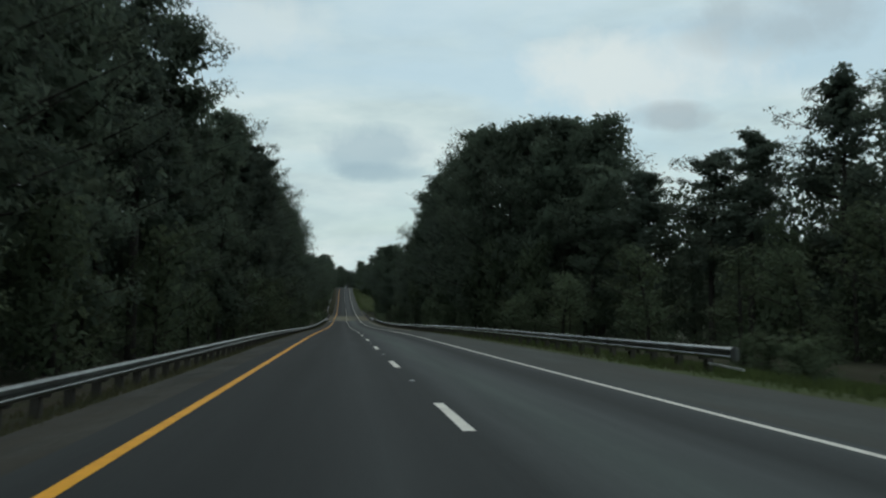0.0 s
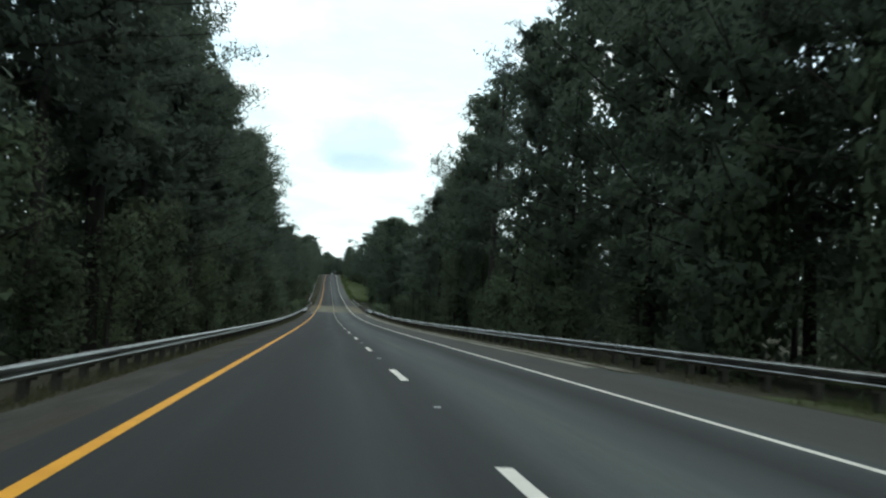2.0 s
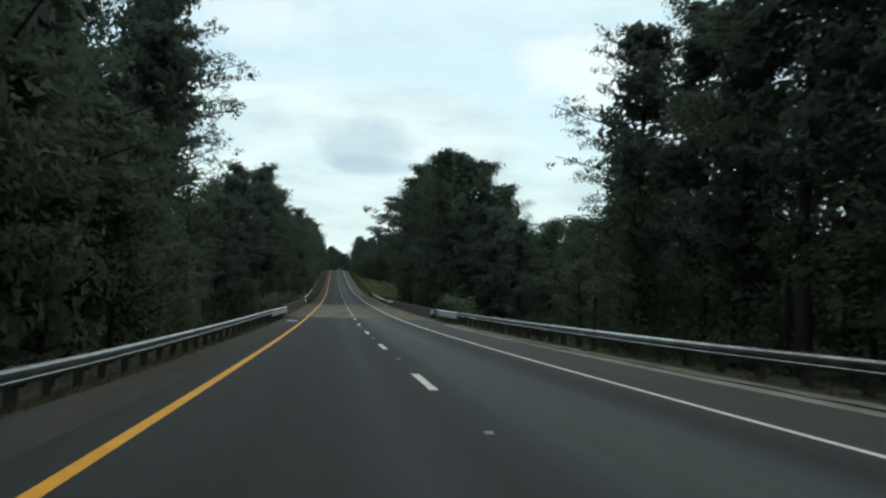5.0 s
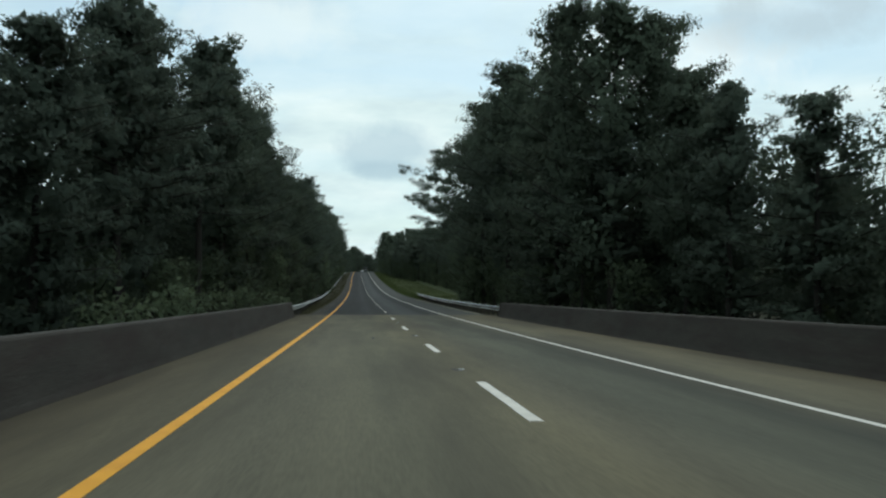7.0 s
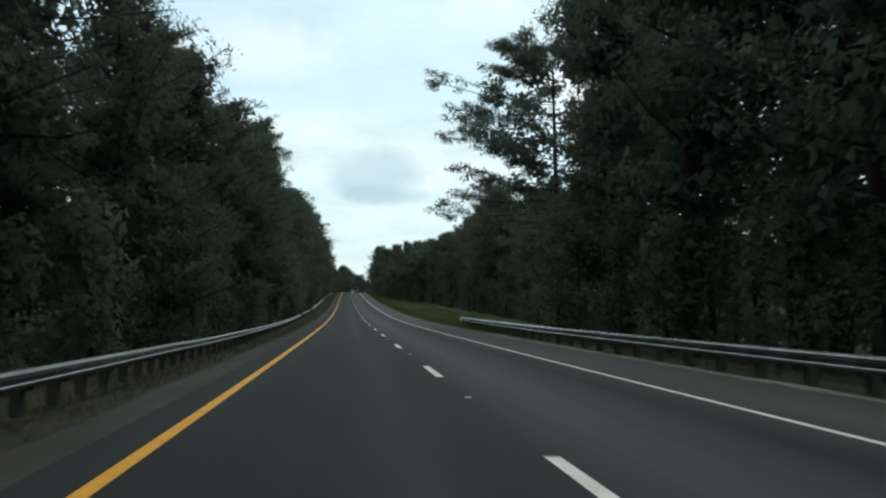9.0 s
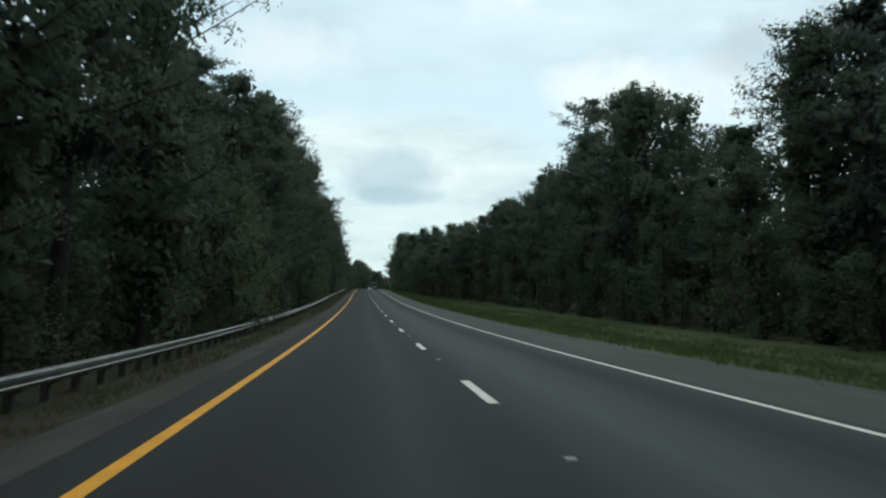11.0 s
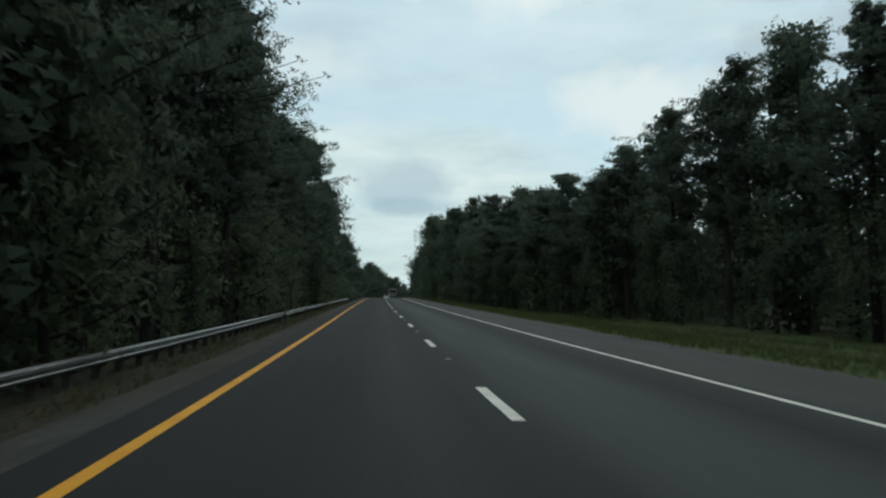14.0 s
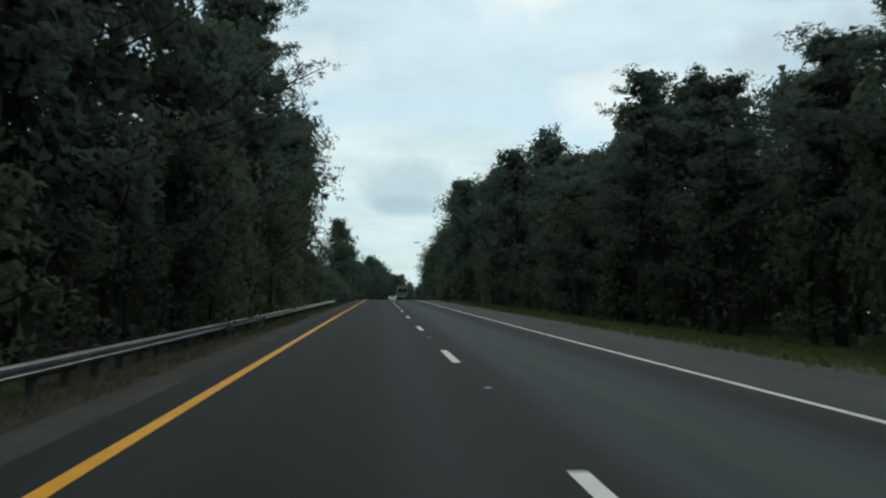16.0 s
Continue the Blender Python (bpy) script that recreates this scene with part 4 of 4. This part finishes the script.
def quad_slab(a, b, c, d, t=0.02):
    """A thin pane through four corners."""
    bm = bmesh.new()
    n = (Vector(b) - Vector(a)).cross(Vector(d) - Vector(a)).normalized() * t
    lo = [bm.verts.new(Vector(p)) for p in (a, b, c, d)]
    hi = [bm.verts.new(Vector(p) + n) for p in (a, b, c, d)]
    bm.faces.new(lo[::-1])
    bm.faces.new(hi)
    for j in range(4):
        bm.faces.new((lo[j], lo[(j + 1) % 4], hi[(j + 1) % 4], hi[j]))
    return bm


def vehicle(name, label, category, paint, outline, width, taper, axles, r, back, lamps, panes):
    root = empty(name, label, category, "vehicles on the highway")
    part("body", extruded(outline, width, taper), paint, root)
    for y in axles:
        for x in (-width / 2 + 0.12, width / 2 - 0.12):
            wheel(root, x, y, r)
    for x in (-1, 1):
        part("tail_lamp", box_bm(x * (width / 2 - 0.16) - 0.1, x * (width / 2 - 0.16) + 0.1, back - 0.03, back + 0.05, lamps[0], lamps[1], 0.02), RED_LENS, root, "red tail lamp")
    part("bumper", box_bm(-width / 2 + 0.05, width / 2 - 0.05, back - 0.09, back + 0.15, 0.38, 0.6, 0.04), RUBBER if paint is PAINT_GREY else paint, root)
    part("number_plate", box_bm(-0.17, 0.17, back - 0.10, back - 0.085, 0.62, 0.78), PLATE, root)
    for p in panes:
        part("rear_window", quad_slab(*p), GLASS, root, "dark tinted glass")
    return root


def on_slope(ob, s, lat):
    d = on_road(s + 2, lat) - on_road(s - 2, lat)
    ob.matrix_basis = Matrix.Translation(on_road(s, lat, 0.006)) @ Euler((math.atan2(d.z, d.y), 0, -math.atan2(d.x, d.y))).to_matrix().to_4x4()


van = vehicle("box_van", "dark grey box van driving in the outer lane", "van", PAINT_GREY,
              [(0, 0.45), (0, 2.55), (0.1, 2.62), (3.9, 2.62), (4.15, 2.2), (4.8, 1.25), (5.5, 1.05), (5.6, 0.45)], 2.05, 0.06, (1.0, 4.6), 0.36, 0.0, (0.85, 1.15),
              [((-0.8, -0.004, 1.5), (-0.06, -0.004, 1.5), (-0.06, -0.004, 2.2), (-0.8, -0.004, 2.2)), ((0.06, -0.004, 1.5), (0.8, -0.004, 1.5), (0.8, -0.004, 2.2), (0.06, -0.004, 2.2))])
on_slope(van, 687.0, 2.5)
CAR_SIDE = [(0, 0.4), (-0.02, 0.85), (0.08, 0.98), (0.62, 1.02), (1.25, 1.42), (1.7, 1.46), (2.55, 1.44), (3.3, 1.02), (4.35, 0.86), (4.5, 0.7), (4.48, 0.35)]
CAR_PANE = [((-0.62, 0.62, 1.045), (0.62, 0.62, 1.045), (0.52, 1.2, 1.405), (-0.52, 1.2, 1.405))]
white_car = vehicle("sedan", "white sedan driving ahead of the van over the crest", "car", PAINT_WHITE, CAR_SIDE, 1.8, 0.2, (0.85, 3.55), 0.32, 0.0, (0.72, 0.92), CAR_PANE)
on_slope(white_car, 711.0, 1.1)
dark_car = vehicle("sedan", "dark sedan driving in the outer lane beyond the crest", "car", PAINT_DARK, CAR_SIDE, 1.8, 0.2, (0.85, 3.55), 0.32, 0.0, (0.72, 0.92), CAR_PANE)
on_slope(dark_car, 790.0, 1.8)

# ---- drain grate in the inner shoulder before the bridge ----
grate = empty("drain_grate", "flat steel drain grate set in the inner shoulder", "drain", at=on_road(226.8, -4.35, 0.0))
part("rim", box_bm(-0.38, 0.38, -0.80, 0.80, -0.05, 0.004), TAR, grate)
for k in range(4):
    part("bar", box_bm(-0.34, 0.34, -0.70 + k * 0.38, -0.54 + k * 0.38, 0.0, 0.02), PLATE, grate)

# ---- strut at the outer guardrail's first posts ----
strut = empty("anchor_strut", "pale steel ground strut at the guardrail's end", "guardrail strut", at=on_road(22.8, 8.2, 0.04))
part("bar", box_bm(-0.03, 0.03, 0.0, 1.9, 0.0, 0.06, 0.01), PLATE, strut)

# ---- grass and weeds ----
def tufts(name, label, mat, spots, per, spread, height, seed):
    """Blades standing in tufts: thin upright triangles."""
    rng = np.random.default_rng(seed)
    c = np.repeat(np.array([tuple(p) for p in spots]), per, 0)
    n = len(c)
    c[:, :2] += rng.normal(size=(n, 2)) * spread
    w = rng.uniform(0, 6.28, n)
    d = np.stack([np.cos(w), np.sin(w), 0 * w], 1)
    h = height * rng.uniform(0.4, 1.2, (n, 1))
    lean = rng.normal(size=(n, 3)) * 0.35 * h
    lean[:, 2] = h[:, 0]
    v = np.stack([c - d * 0.018, c + d * 0.018, c + lean], 1).reshape(-1, 3)
    ob = new(name, leaf_mesh(name, v, np.arange(3 * n).reshape(-1, 3), mat))
    return tagged(ob, label, name.replace("_", " "), kind="stuff")


def spots(s0, s1, lat0, lat1, count, seed):
    r = random.Random(seed)
    out = []
    for _ in range(count):
        s = r.uniform(s0, s1)
        lat = r.uniform(lat0(s) if callable(lat0) else lat0, lat1(s) if callable(lat1) else lat1)
        out.append((road_x(s) + lat, s, ground_z(s, lat) - 0.03))
    return out


lawn_edge = lambda s: lerp_table(s, RIGHT_EDGE) - 1
tufts("verge_grass", "unmown green grass on the outer verge", GRASS, spots(6, 30, 7.2, 15, 1300, 1) + spots(22, 85, 7.7, 14, 2000, 11) + spots(352, 660, 6.5, 9.0, 4200, 2) + spots(352, 640, 9.0, lambda s: min(lawn_edge(s), 20), 6400, 3), 9, 0.22, 0.26, 4)
tufts("roadside_weeds", "thin brownish weeds under the guardrail", DIRT_WEED, spots(10, 232, -8.4, -5.45, 2400, 5) + spots(292, 640, -9.6, -5.3, 2900, 6) + spots(25, 232, 7.0, 9.5, 1100, 7) + spots(292, 372, 7.2, 9.2, 500, 8), 9, 0.16, 0.20, 9)
for s, lat, k in ((22.6, 9.6, 0.22), (23.8, 10.6, 0.28), (27, 11.2, 0.30), (30, 12.0, 0.28)):
    bush = plant([UNDERS[2]], s, lat, 1.0, "low bushes at the guardrail's end")
    bush.scale = (k * 1.5, k * 1.5, k)
    tagged(bush, "low green bush growing at the guardrail's end")
